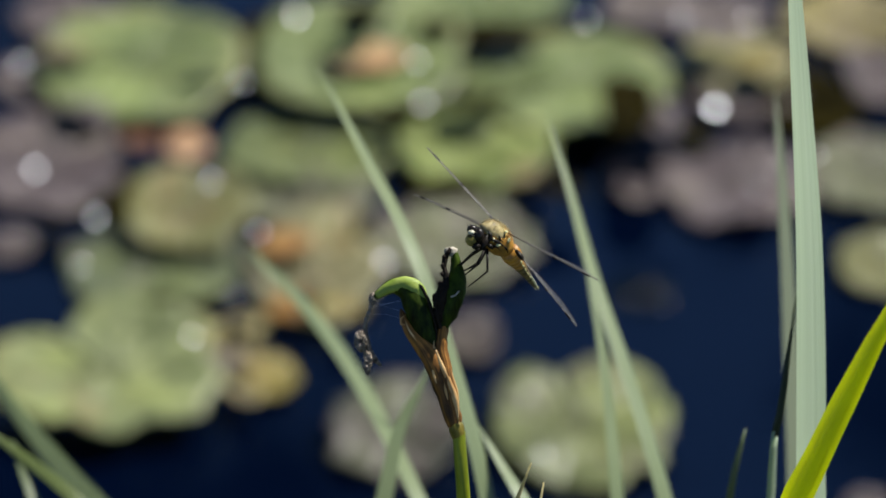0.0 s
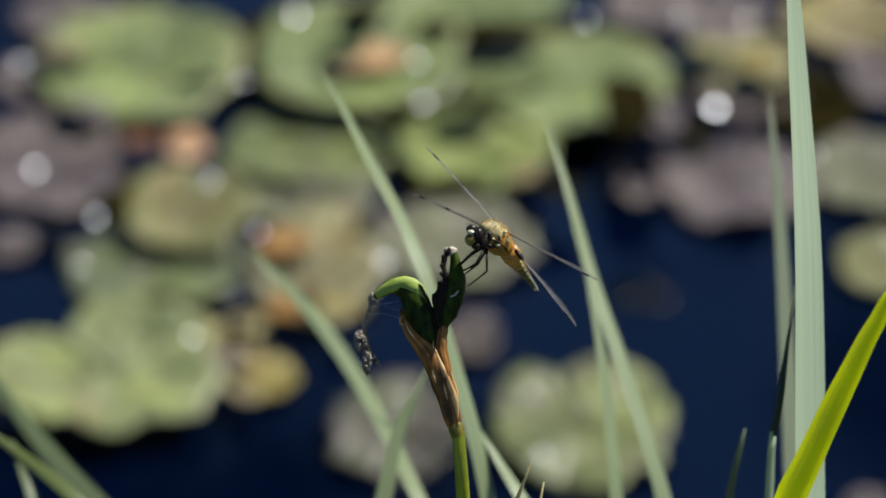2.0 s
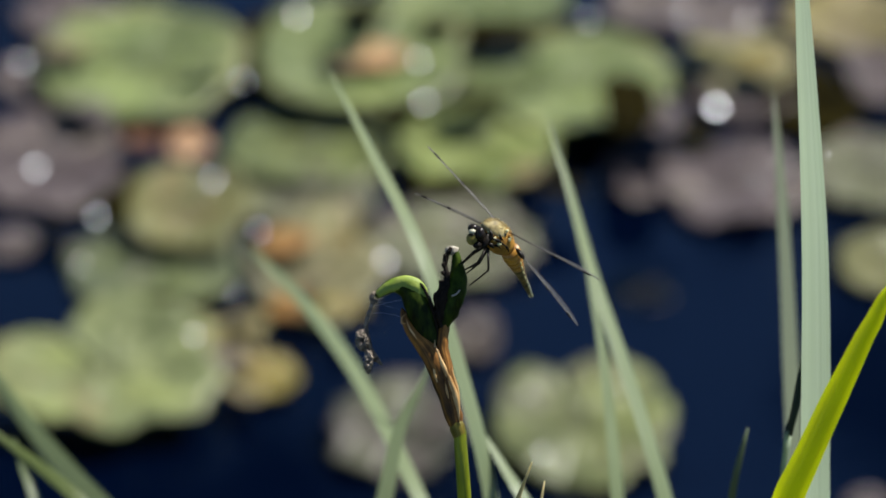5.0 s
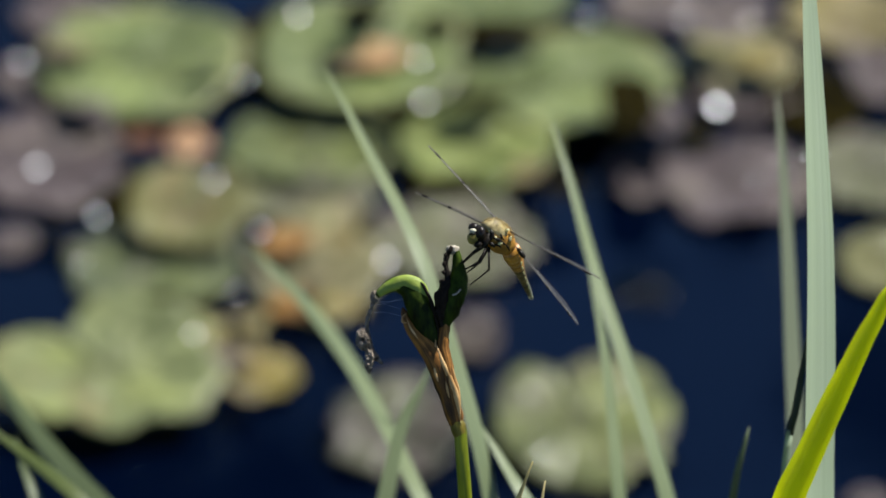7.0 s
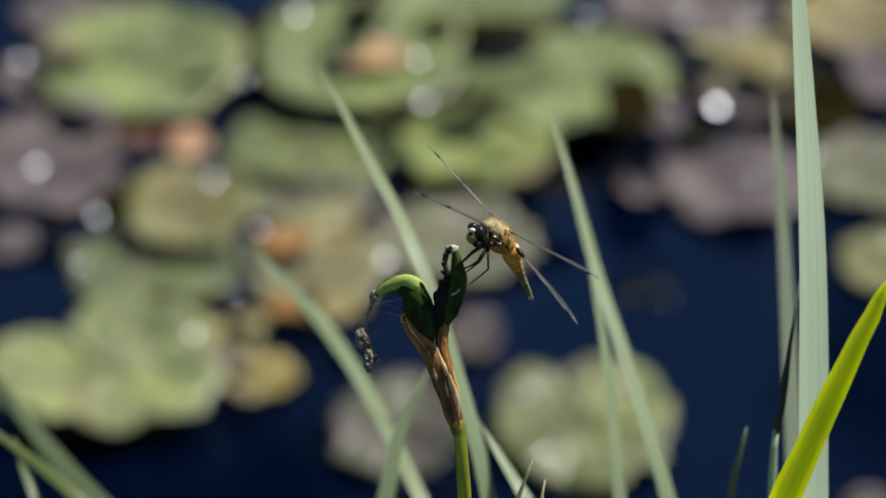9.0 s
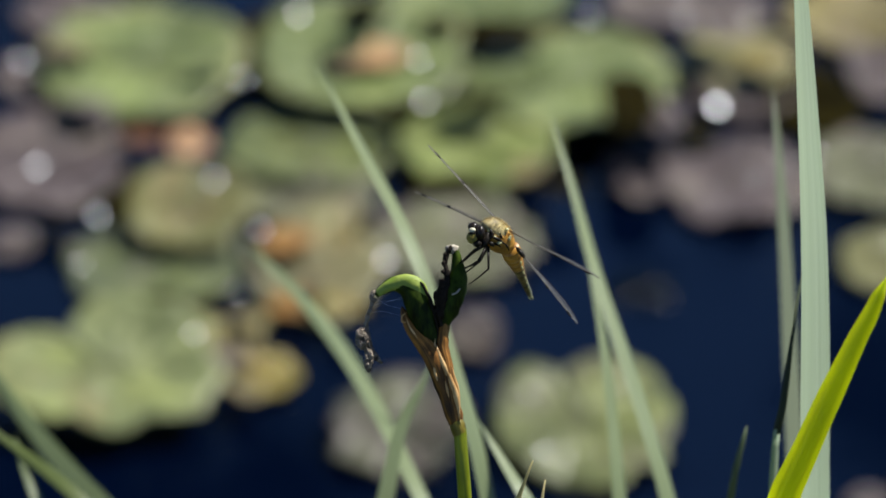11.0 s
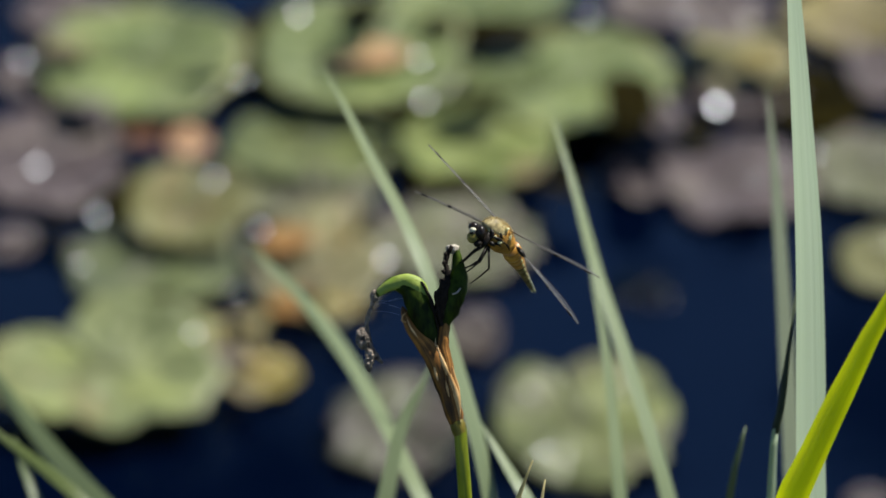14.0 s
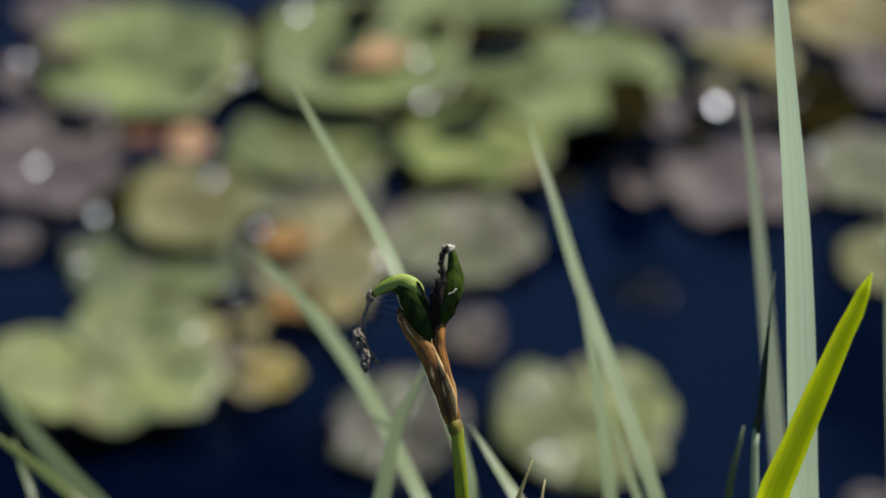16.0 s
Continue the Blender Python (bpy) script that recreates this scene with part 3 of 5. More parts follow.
def blade(name, points, root, width, material, label, category, turn=0.0, fold=0.12, group="", taper=None, steps=30, thick=0.0006, ribs=(), cut=(0.0, 1.0)):
    """A long leaf along its points from root to tip: a folded ribbon with thickness, narrowing to a fine tip."""
    origin = lean(*root)
    path = even([q - origin for q in spline([lean(*p) for p in (root, *points[::-1])], 160)], 161)
    path = even(path[int(160 * cut[0]):int(160 * cut[1]) + 1], steps)
    taper = taper or [(0, 0.9), (0.35, 1.0), (0.6, 0.95), (0.8, 0.72), (0.93, 0.36), (1.0, 0.04)]
    bm = bmesh.new()
    rings, along = [], []
    for i, p in enumerate(path):
        u = i / (steps - 1)
        t = (path[min(i + 1, steps - 1)] - path[max(i - 1, 0)]).normalized()
        face = Matrix.Rotation(radians(turn if not isinstance(turn, list) else lerp(turn, u)), 3, t) @ AXIS
        side = t.cross(face).normalized()
        up = side.cross(t).normalized()
        w = 0.0005 * width * lerp(taper, u)
        th = thick * (0.4 + 0.6 * lerp(taper, u))
        along.append((p, side, up, w))
        ring = []
        for s, d in ((-1, 0), (-0.5, 0.55), (0, 1), (0.5, 0.55), (1, 0)):
            ring.append(bm.verts.new(p + side * (s * w) + up * (d * fold * w + th * (1 - abs(s)) + th * 0.3)))
        for s, d in ((0.5, 0.55), (0, 1), (-0.5, 0.55)):
            ring.append(bm.verts.new(p + side * (s * w) + up * (d * fold * w - th * (1 - abs(s)))))
        rings.append(ring)
    across, down = (0, 0.25, 0.5, 0.75, 1, 0.75, 0.5, 0.25), {}
    far = 0.0
    for i, ring in enumerate(rings):
        far += (path[i] - path[max(i - 1, 0)]).length
        for k, v in enumerate(ring):
            down[v] = (across[k], far)
    for a, b in zip(rings, rings[1:]):
        for k in range(8):
            bm.faces.new((a[k], a[(k + 1) % 8], b[(k + 1) % 8], b[k]))
    bm.faces.new(rings[0][::-1])
    bm.faces.new(rings[-1])
    for a, b in zip(rings, rings[1:]):
        for k in (0, 4):
            bm.edges.get((a[k], b[k])).smooth = False
    sheet = bm.loops.layers.uv.new("leaf")
    for face in bm.faces:
        for loop in face.loops:
            loop[sheet].uv = down[loop.vert]
    ob = new(name, mesh_from(name, bm, material))
    ob.matrix_world = Matrix.Translation(origin)
    tagged(ob, label, category, group)
    for s in ribs:
        bm = sweep(bmesh.new(), [p + side * (s * w) + up * ((1 - abs(s)) * fold * w + 0.0003) for p, side, up, w in along[3:-2]], [(0, 0.0004), (0.7, 0.0003), (1, 0.0001)], 5)
        part("rib", bm, material, ob)
    return ob

GRASS = "grass blades on the bank"
# dark green that holds the shadow side of the twisted blade
SHADED_BLADE = blade_material("shadow side of twisted blade", (0.012, 0.022, 0.008), (0.03, 0.05, 0.018), (0.02, 0.035, 0.01), 0.2, 0.6)
tall = blade("iris_leaf", [(120.0, 28, 122.0), (121.3, 30, 104.0), (124.3, 34, 63.2), (128.2, 39, 2.2), (129.6, 46, -51.5), (130.2, 52, -91.6)], (142.0, 75, -292), 24.0, GLAUCOUS,
             "tall pale grey-green iris leaf standing upright", "leaf", turn=58, fold=0.22, thick=0.0004, group=GRASS, ribs=(-0.3, 0.1, 0.5),
             taper=[(0, 1), (0.6, 0.97), (0.72, 0.85), (0.87, 0.58), (0.955, 0.34), (1, 0.05)])
front = blade("reed_leaf", [(149.2, -63, -11.0), (147.8, -62, -13.7), (144.3, -58, -22.6), (140.3, -54, -30.3), (136.2, -50, -39.5), (132.2, -45, -48.5), (128.0, -41, -58.0), (124.0, -37, -67.5), (119.9, -32, -76.9), (117.5, -30, -82.3)], (84.0, 122, -264), 10.6, FRESH,
              "fresh yellow-green pointed reed leaf in sunlight", "leaf", turn=-8, fold=-0.34, group=GRASS, steps=44, ribs=(-0.5, 0.45),
              taper=[(0.000, 1.10), (0.733, 1.00), (0.754, 0.94), (0.788, 0.86), (0.822, 0.82), (0.856, 0.79), (0.890, 0.70), (0.924, 0.62), (0.957, 0.53), (0.990, 0.33), (1.000, 0.03)])
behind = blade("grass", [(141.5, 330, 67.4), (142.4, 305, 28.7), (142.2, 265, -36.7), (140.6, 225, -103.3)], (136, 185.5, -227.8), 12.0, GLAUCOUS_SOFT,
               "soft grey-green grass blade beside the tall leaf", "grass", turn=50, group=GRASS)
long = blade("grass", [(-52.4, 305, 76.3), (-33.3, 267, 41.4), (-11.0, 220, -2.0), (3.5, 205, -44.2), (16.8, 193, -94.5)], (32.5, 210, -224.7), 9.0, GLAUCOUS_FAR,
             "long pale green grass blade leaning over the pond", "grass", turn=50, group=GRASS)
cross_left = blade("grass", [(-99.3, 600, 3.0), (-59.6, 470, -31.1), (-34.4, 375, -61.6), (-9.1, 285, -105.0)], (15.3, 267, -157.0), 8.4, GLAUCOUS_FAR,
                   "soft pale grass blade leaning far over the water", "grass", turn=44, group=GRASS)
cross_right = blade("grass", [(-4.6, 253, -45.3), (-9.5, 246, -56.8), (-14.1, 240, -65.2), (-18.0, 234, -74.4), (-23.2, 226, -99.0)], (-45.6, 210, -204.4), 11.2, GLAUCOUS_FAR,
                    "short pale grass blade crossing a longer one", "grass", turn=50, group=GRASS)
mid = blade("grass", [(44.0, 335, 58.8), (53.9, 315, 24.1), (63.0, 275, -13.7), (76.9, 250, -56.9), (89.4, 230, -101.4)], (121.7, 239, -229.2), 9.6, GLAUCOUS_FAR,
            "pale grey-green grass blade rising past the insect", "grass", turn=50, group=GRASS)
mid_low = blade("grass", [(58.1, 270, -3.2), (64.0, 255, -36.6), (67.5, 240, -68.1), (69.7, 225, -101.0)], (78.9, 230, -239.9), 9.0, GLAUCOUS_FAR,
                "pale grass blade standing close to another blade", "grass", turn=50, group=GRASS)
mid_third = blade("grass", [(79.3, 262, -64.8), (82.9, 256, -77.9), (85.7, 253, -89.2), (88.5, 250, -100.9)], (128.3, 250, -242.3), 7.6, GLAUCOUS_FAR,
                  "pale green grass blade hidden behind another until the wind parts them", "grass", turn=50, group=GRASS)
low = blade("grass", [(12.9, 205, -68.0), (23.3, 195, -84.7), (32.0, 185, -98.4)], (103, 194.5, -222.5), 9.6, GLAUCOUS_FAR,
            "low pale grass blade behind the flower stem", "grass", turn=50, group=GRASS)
blade("grass", [(30.2, 8, -73.2), (27.6, 12, -80.2), (25.0, 17, -88.5)], (8, 122, -264), 6.5, STRAW, "thin straw-coloured grass tip", "grass", turn=60, group=GRASS,
              taper=[(0, 1), (0.8, 0.9), (0.93, 0.6), (1, 0.05)])
blade("grass", [(34.7, 16, -80.2), (33.9, 18, -85.2), (33.0, 22, -92.2)], (24, 122, -264), 5.5, STRAW, "thin olive grass tip", "grass", turn=60, group=GRASS,
              taper=[(0, 1), (0.8, 0.9), (0.95, 0.6), (1, 0.05)])
TWIST = [(127.6, 66, -9.2), (123.9, 67, -32.8), (120.4, 70, -59.4), (119.1, 72, -65.5), (118.3, 82, -91.6)], (114.5, 147, -255.7)
twisted = blade("grass", *TWIST, 4.2, GLAUCOUS, "narrow twisted grass blade, pale below and dark above", "grass", turn=36, group=GRASS, cut=(0, 0.785), taper=[(0, 1), (0.9, 1), (1, 0.75)])
# upper part turned from the sun, its shade put into the colour
twisted_top = blade("dark_tip", *TWIST, 3.8, SHADED_BLADE, "", "", turn=-30, cut=(0.775, 0.965), taper=[(0, 0.85), (0.4, 0.7), (1, 0.1)])
twisted_top.parent = twisted
pale_tip = blade("pale_tip", *TWIST, 2.6, GLAUCOUS_SOFT, "", "", turn=58, cut=(0.925, 1.0), taper=[(0, 0.3), (0.3, 1.0), (0.7, 0.7), (1, 0.05)])
pale_tip.parent = twisted
pale_tip.matrix_basis = Matrix()
twisted_top.matrix_basis = Matrix()
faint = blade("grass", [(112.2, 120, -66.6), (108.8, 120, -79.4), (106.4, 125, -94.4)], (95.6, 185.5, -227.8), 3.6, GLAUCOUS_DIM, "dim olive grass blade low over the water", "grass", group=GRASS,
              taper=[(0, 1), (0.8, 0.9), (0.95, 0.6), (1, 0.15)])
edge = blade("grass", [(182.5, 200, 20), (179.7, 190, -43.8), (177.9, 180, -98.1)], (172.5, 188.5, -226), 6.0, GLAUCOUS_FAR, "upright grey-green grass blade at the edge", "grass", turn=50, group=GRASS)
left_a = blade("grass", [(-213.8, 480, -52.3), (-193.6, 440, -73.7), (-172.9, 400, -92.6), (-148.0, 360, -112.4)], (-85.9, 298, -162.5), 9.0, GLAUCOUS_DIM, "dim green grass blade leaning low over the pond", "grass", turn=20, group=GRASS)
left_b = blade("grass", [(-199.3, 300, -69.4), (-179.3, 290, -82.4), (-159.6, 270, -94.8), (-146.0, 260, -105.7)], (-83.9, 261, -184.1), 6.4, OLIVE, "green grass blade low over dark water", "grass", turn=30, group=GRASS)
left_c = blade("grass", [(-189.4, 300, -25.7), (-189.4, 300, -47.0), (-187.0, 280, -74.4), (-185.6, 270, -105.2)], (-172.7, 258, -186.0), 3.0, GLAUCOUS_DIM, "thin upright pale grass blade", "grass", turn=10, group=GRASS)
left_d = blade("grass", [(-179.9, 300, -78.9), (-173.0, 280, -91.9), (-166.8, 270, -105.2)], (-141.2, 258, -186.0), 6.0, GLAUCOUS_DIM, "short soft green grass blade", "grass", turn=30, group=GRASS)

# ---------------------------------------------------------------- unseen trees added on the far bank to darken the water by their reflection
BARK = plain_material("dark bark", (0.03, 0.022, 0.015), (0.08, 0.06, 0.045), 14.0, 0.9, 0.2, (1, 1, 0.3), 0.8, 0.02)
FOLIAGE = plain_material("dark foliage", (0.012, 0.022, 0.008), (0.035, 0.06, 0.018), 6.0, 0.6, 0.3)


def build_tree(x, y, ground_z, height, spread, seed, low=0.12, label="unseen dark leafy tree added on the far bank to darken the water"):
    rnd = random.Random(seed)
    root = thing("tree", label, "tree", m=Matrix.Translation((x, y, ground_z)))
    trunk = part("trunk", sweep(bmesh.new(), [Vector((0.12 * math.sin(i), 0.1 * math.cos(i * 1.3), height * 0.8 * i / 9)) for i in range(10)], [(0, 0.14), (0.2, 0.11), (1, 0.02)], 10, wobble=0.12), BARK, root, "dark tapering trunk")
    ends = []
    for i in range(28):
        a, z0 = i * 2.4, height * (low + (0.74 - low) * i / 28)
        reach = spread * (1.0 - 0.5 * i / 28) * rnd.uniform(0.75, 1.0)
        end = Vector((math.cos(a) * reach, math.sin(a) * reach * 0.8, z0 + height * 0.14))
        bm = sweep(bmesh.new(), spline([(0, 0, z0), end * 0.5 + Vector((0, 0, z0 * 0.5 + 0.05)), end], 8), [(0, 0.05), (1, 0.01)], 6, wobble=0.15)
        part("limb", bm, BARK, trunk)
        ends += [(Vector((0, 0, z0)).lerp(end, f), 0.28 + 0.35 * f) for f in (0.35, 0.6, 0.8, 1.0)]
    ends += [(Vector((rnd.uniform(-.2, .2), rnd.uniform(-.2, .2), height * f)), 0.35) for f in (0.7, 0.8, 0.9)]
    verts, faces = [], []
    for c, r in ends:
        for _ in range(300):
            p = c + Vector((rnd.gauss(0, 1), rnd.gauss(0, 1), rnd.gauss(0, 0.8))) * r * 0.5
            t = Vector((rnd.gauss(0, 1), rnd.gauss(0, 1), rnd.gauss(0, 1))).normalized()
            s = t.orthogonal().normalized()
            k = rnd.uniform(0.08, 0.15)
            n0 = len(verts)
            verts += [p - t * k, p + s * k * 0.5, p + t * k, p - s * k * 0.5]
            faces.append((n0, n0 + 1, n0 + 2, n0 + 3))
    me = bpy.data.meshes.new("crown")
    me.from_pydata([tuple(v) for v in verts], [], faces)
    me.materials.append(FOLIAGE)
    crown = new("crown", me)
    crown.parent = root
    tagged(crown, "dense dark green crown", kind="stuff")
    return root


# out of view; placed only for the dark they mirror in the water
build_tree(2.4, 5.6, 0.18, 4.4, 1.4, 3)
build_tree(-1.0, 5.3, 0.2, 6.0, 1.35, 8, 0.42, "unseen taller tree with a bare lower trunk, added to darken the near water")

# ---------------------------------------------------------------- the withered flower stem
STEM = streak_material("green stem", (0.14, 0.18, 0.004), (0.30, 0.33, 0.016), 7.0, 12.0, 0.4, 0.3, 0.25, 0.0003)
NODE = streak_material("yellowish node", (0.11, 0.085, 0.010), (0.30, 0.24, 0.035), 8.0, 40.0, 0.5, 0.25)
DRY = streak_material("dry brown sheath", (0.010, 0.004, 0.0012), (0.46, 0.20, 0.040), 13.0, 40.0, 0.5, 0.25)
# shaded copy of the bract green, used on the bud as well
SHADED_GREEN = plain_material("shaded green husk", (0.002, 0.004, 0.0004), (0.040, 0.070, 0.003), 200.0, 0.5, 0.12, (2, 2, 0.5), 0.4, 0.0005)
BLACKENED = plain_material("blackened withered tissue", (0.003, 0.0025, 0.002), (0.026, 0.018, 0.012), 500.0, 0.75, 0.15, bump=0.8, depth=0.001)
HUSK = plain_material("grey brown shrivelled petal", (0.002, 0.0015, 0.001), (0.52, 0.41, 0.31), 700.0, 0.40, 0.35, bump=1.0, depth=0.003)
STRAND = streak_material("pale dry fibre", (0.40, 0.18, 0.04), (0.92, 0.62, 0.28), 4.0, 120.0, 0.45, 0.4)
PALE = plain_material("pale dead tip", (0.30, 0.26, 0.20), (0.55, 0.50, 0.42), 600.0, 0.6)
# lit copy of that green, for the sunny top of the bract
BRACT_LIT = plain_material("sunlit bract", (0.13, 0.215, 0.010), (0.40, 0.47, 0.10), 150.0, 0.55, 0.35, (1, 1, 1), 0.5, 0.0012)


def mm(points, origin=Vector()):
    return [lean(*p) - origin for p in points]


def build_stem():
    origin = lean(12, 122, -264)
    root = thing("flower_stem", "withered iris flower stem with green bract and bud", "plant", m=Matrix.Translation(origin))

    def path(points, n):
        return spline(mm(points, origin), n)

    bm = sweep(bmesh.new(), path([(12, 122, -264), (11.2, 84, -215), (10.0, 48, -166), (8.4, 18, -117), (6.9, 3, -84), (5.9, 0, -70), (5.3, 0, -62)], 40), [(0, 0.0032), (0.6, 0.0024), (0.93, 0.00215), (1, 0.0023)], 14, facing=AXIS)
    part("stem", bm, STEM, root, "smooth yellow-green stem")
    bm = sweep(bmesh.new(), path([(5.5, 0, -64.6), (5.0, 0, -62.4), (4.4, 0, -60.2), (3.8, 0, -57.6)], 9), [(0, 0.0020), (0.3, 0.0026), (0.65, 0.0027), (1, 0.0014)], 16, facing=AXIS, wobble=0.06)
    part("node", bm, NODE, root, "swollen yellow node")
    bm = sweep(bmesh.new(), path([(4.0, 0, -60), (3.0, -0.2, -56), (1.4, -0.3, -51), (-0.3, -0.5, -46), (-2.4, -0.5, -39.5), (-6.4, -0.2, -33), (-11.4, 0.5, -27), (-13.4, 0.9, -23.4), (-14.3, 1.2, -20.3)], 34),
               [(0, 0.0024), (0.12, 0.0031), (0.3, 0.0031), (0.5, 0.0039), (0.64, 0.0033), (0.82, 0.0016), (0.93, 0.0011), (1, 0.0002)], 18, 0.85, AXIS, 0.2, 3)
    part("sheath", bm, DRY, root, "torn dry brown sheath")
    bm = sweep(bmesh.new(), path([(3.6, -1.2, -57), (2.2, -2.2, -48), (1.0, -2.0, -40), (-0.4, -1.4, -34), (-0.2, -0.8, -29), (0.6, 0, -25)], 24),
               [(0, 0.0012), (0.3, 0.0019), (0.6, 0.0020), (0.85, 0.0019), (1, 0.0015)], 14, 0.85, AXIS, 0.25, 5)
    part("sheath", bm, DRY, root, "dry brown inner sheath")
    # raised pale ridges and torn edges of the dry sheath
    for pts, r in (([(5.2, -1.95, -58.5), (4.4, -2.85, -52), (2.6, -3.45, -46), (-0.6, -3.45, -39), (-2.6, -2.85, -33.5)], 0.0010), ([(5.4, -1.55, -55), (4.4, -2.35, -48), (2.6, -2.55, -42), (1.2, -2.55, -36)], 0.0007),
                   ([(-2.2, -3.15, -45.5), (-3.2, -3.55, -42), (-3.4, -3.35, -37)], 0.00045), ([(1.6, -2.85, -51), (0.8, -3.35, -47.5), (0.4, -3.35, -45)], 0.0004),
                   ([(-3.4, -2.75, -39), (-3.2, -2.55, -35), (-3, -2.05, -31)], 0.0004), ([(-12.8, -1.55, -25.6), (-14.2, -1.85, -25.4), (-14.2, -1.85, -23.6), (-12.6, -1.35, -22.2)], 0.00032), ([(-8, -2.55, -32), (-11.4, -1.95, -27.6), (-12.9, -1.45, -24)], 0.0003)):
        part("fibre", sweep(bmesh.new(), path(pts, 16), [(0, 0.3 * r), (0.3, 1.1 * r), (0.7, 0.8 * r), (1, 0.15 * r)], 9, 0.45, AXIS, 0.15, 2), STRAND, root, "pale dry fibre")
    # one arching green bract; its sunlit top and shaded body are two colours
    bm = sweep(bmesh.new(), path([(-3.2, 0.6, -34.5), (-4.2, 0.5, -31), (-6.1, 0.3, -26.6), (-7.8, 0.1, -21.6), (-9.6, 0, -17.2), (-12.6, -0.2, -13.6), (-16.8, -0.3, -12.6), (-20.4, -0.2, -14.4), (-23.2, 0, -16.4)], 46),
               [(0, 0.0012), (0.08, 0.0030), (0.2, 0.0041), (0.36, 0.0048), (0.5, 0.0047), (0.62, 0.0036), (0.78, 0.0025), (0.92, 0.0016), (1, 0.0012)], 24, 0.85, AXIS, 0.08, 1)
    bract = part("bract", bm, SHADED_GREEN, root, "arching bract with its shade in the dark green")
    bm = sweep(bmesh.new(), path([(-22.5, -0.9, -15.9), (-19.6, -1.3, -13.8), (-16.6, -1.5, -12.5), (-13.2, -1.6, -11.9), (-10.1, -1.6, -13), (-7.7, -1.8, -15.6), (-6.5, -2, -18.6)], 34),
               [(0, 0.0012), (0.15, 0.0017), (0.35, 0.0023), (0.52, 0.0027), (0.68, 0.0030), (0.82, 0.0026), (0.93, 0.0016), (1, 0.0003)], 26, 0.66, AXIS, 0.09, 2)
    part("bract_lit_top", bm, BRACT_LIT, bract, "sunlit yellow-green upper side")
    part("bract_edge", sweep(bmesh.new(), path([(-9, -2.2, -11.2), (-7.2, -3, -13), (-5.4, -3.2, -16.6), (-3.6, -2.8, -22), (-2.2, -2, -28), (-2.4, -1.6, -33)], 22), [(0, 0.0002), (0.2, 0.0006), (0.6, 0.0004), (1, 0.0003)], 8, 1, AXIS, 0.6, 4), BLACKENED, bract, "blackened bract edge")
    part("bract_tip", sweep(bmesh.new(), path([(-22.6, -0.2, -15.4), (-24.0, -0.3, -15.6), (-24.6, -0.3, -17.2), (-23.8, -0.3, -18.6), (-22.8, -0.3, -17.6)], 12), [(0, 0.0009), (0.5, 0.0008), (1, 0.0006)], 9, 1, AXIS, 0.4, 6), HUSK, bract, "shrivelled pale-rimmed tip")
    # shrivelled flower that hangs from the bract
    def crinkled(bm):
        for v in bm.verts:
            v.co += Vector((noise.noise(v.co * 1500), noise.noise(v.co * 1500 + Vector((7, 1, 3))), noise.noise(v.co * 1500 + Vector((2, 9, 5))))) * 0.00042
        return bm

    flower = part("withered_flower", crinkled(sweep(bmesh.new(), path([(-24.0, 0, -17.4), (-25.0, -0.2, -21), (-26.4, -0.4, -26), (-26.0, -0.3, -31.5), (-25.2, -0.3, -35)], 40), [(0, 0.0008), (0.2, 0.0006), (0.55, 0.0007), (0.8, 0.0013), (1, 0.0008)], 14, 1, AXIS, 0.5, 8)), HUSK, root, "shrivelled black-brown flower")
    for pts, rad in (([(-26.4, -0.3, -28), (-27.8, -0.8, -28.6), (-28.4, -0.9, -31), (-27.6, -0.6, -33.6), (-26.6, -0.6, -34.8)], [(0, 0.0007), (0.3, 0.0015), (0.75, 0.0017), (1, 0.0006)]),
                     ([(-27.0, -1.4, -29.0), (-26.4, -1.8, -31.6), (-26.6, -1.4, -34.4)], [(0, 0.0004), (0.5, 0.0009), (1, 0.0003)]),
                     ([(-25.4, -0.3, -33), (-25.6, -0.8, -37), (-25.8, -0.8, -40), (-25.4, -0.4, -42.6)], [(0, 0.0009), (0.4, 0.0014), (0.75, 0.0013), (1, 0.0005)]),
                     ([(-24.9, -1.4, -35), (-24.6, -1.6, -38), (-25.2, -1.4, -41)], [(0, 0.0004), (0.5, 0.0007), (1, 0.0002)]),
                     ([(-25.2, 0, -33.4), (-24.0, -0.3, -36), (-22.4, -0.3, -38.2), (-20.9, 0, -39.6)], [(0, 0.0009), (0.4, 0.0009), (0.8, 0.0007), (1, 0.0002)])):
        part("petal", crinkled(sweep(bmesh.new(), path(pts, 26), rad, 14, 0.75, AXIS, 0.7, 9)), HUSK, flower)
    # upright bud, split and blackened along one side
    bm = sweep(bmesh.new(), path([(-0.4, 0.4, -29), (0.2, 0.2, -26), (1.3, 0, -21.8), (2.8, -0.2, -17.3), (4.2, -0.3, -12.7), (4.8, -0.2, -8.1), (4.3, 0, -4.3), (3.8, 0, -1.3), (2.9, 0, -0.1)], 40),
               [(0, 0.0016), (0.12, 0.0021), (0.25, 0.0036), (0.4, 0.0042), (0.52, 0.0036), (0.62, 0.0026), (0.72, 0.0019), (0.84, 0.0013), (0.95, 0.0010), (1, 0.0006)], 20, 0.9, AXIS, 0.2, 11)
    bud = part("bud", bm, SHADED_GREEN, root, "dark green pointed seed bud")
    # rim light along the bud, painted as a strip of lighter green
    LIT_FLANK = plain_material("sunlit green husk", (0.012, 0.028, 0.002), (0.085, 0.13, 0.008), 260.0, 0.5, 0.3)
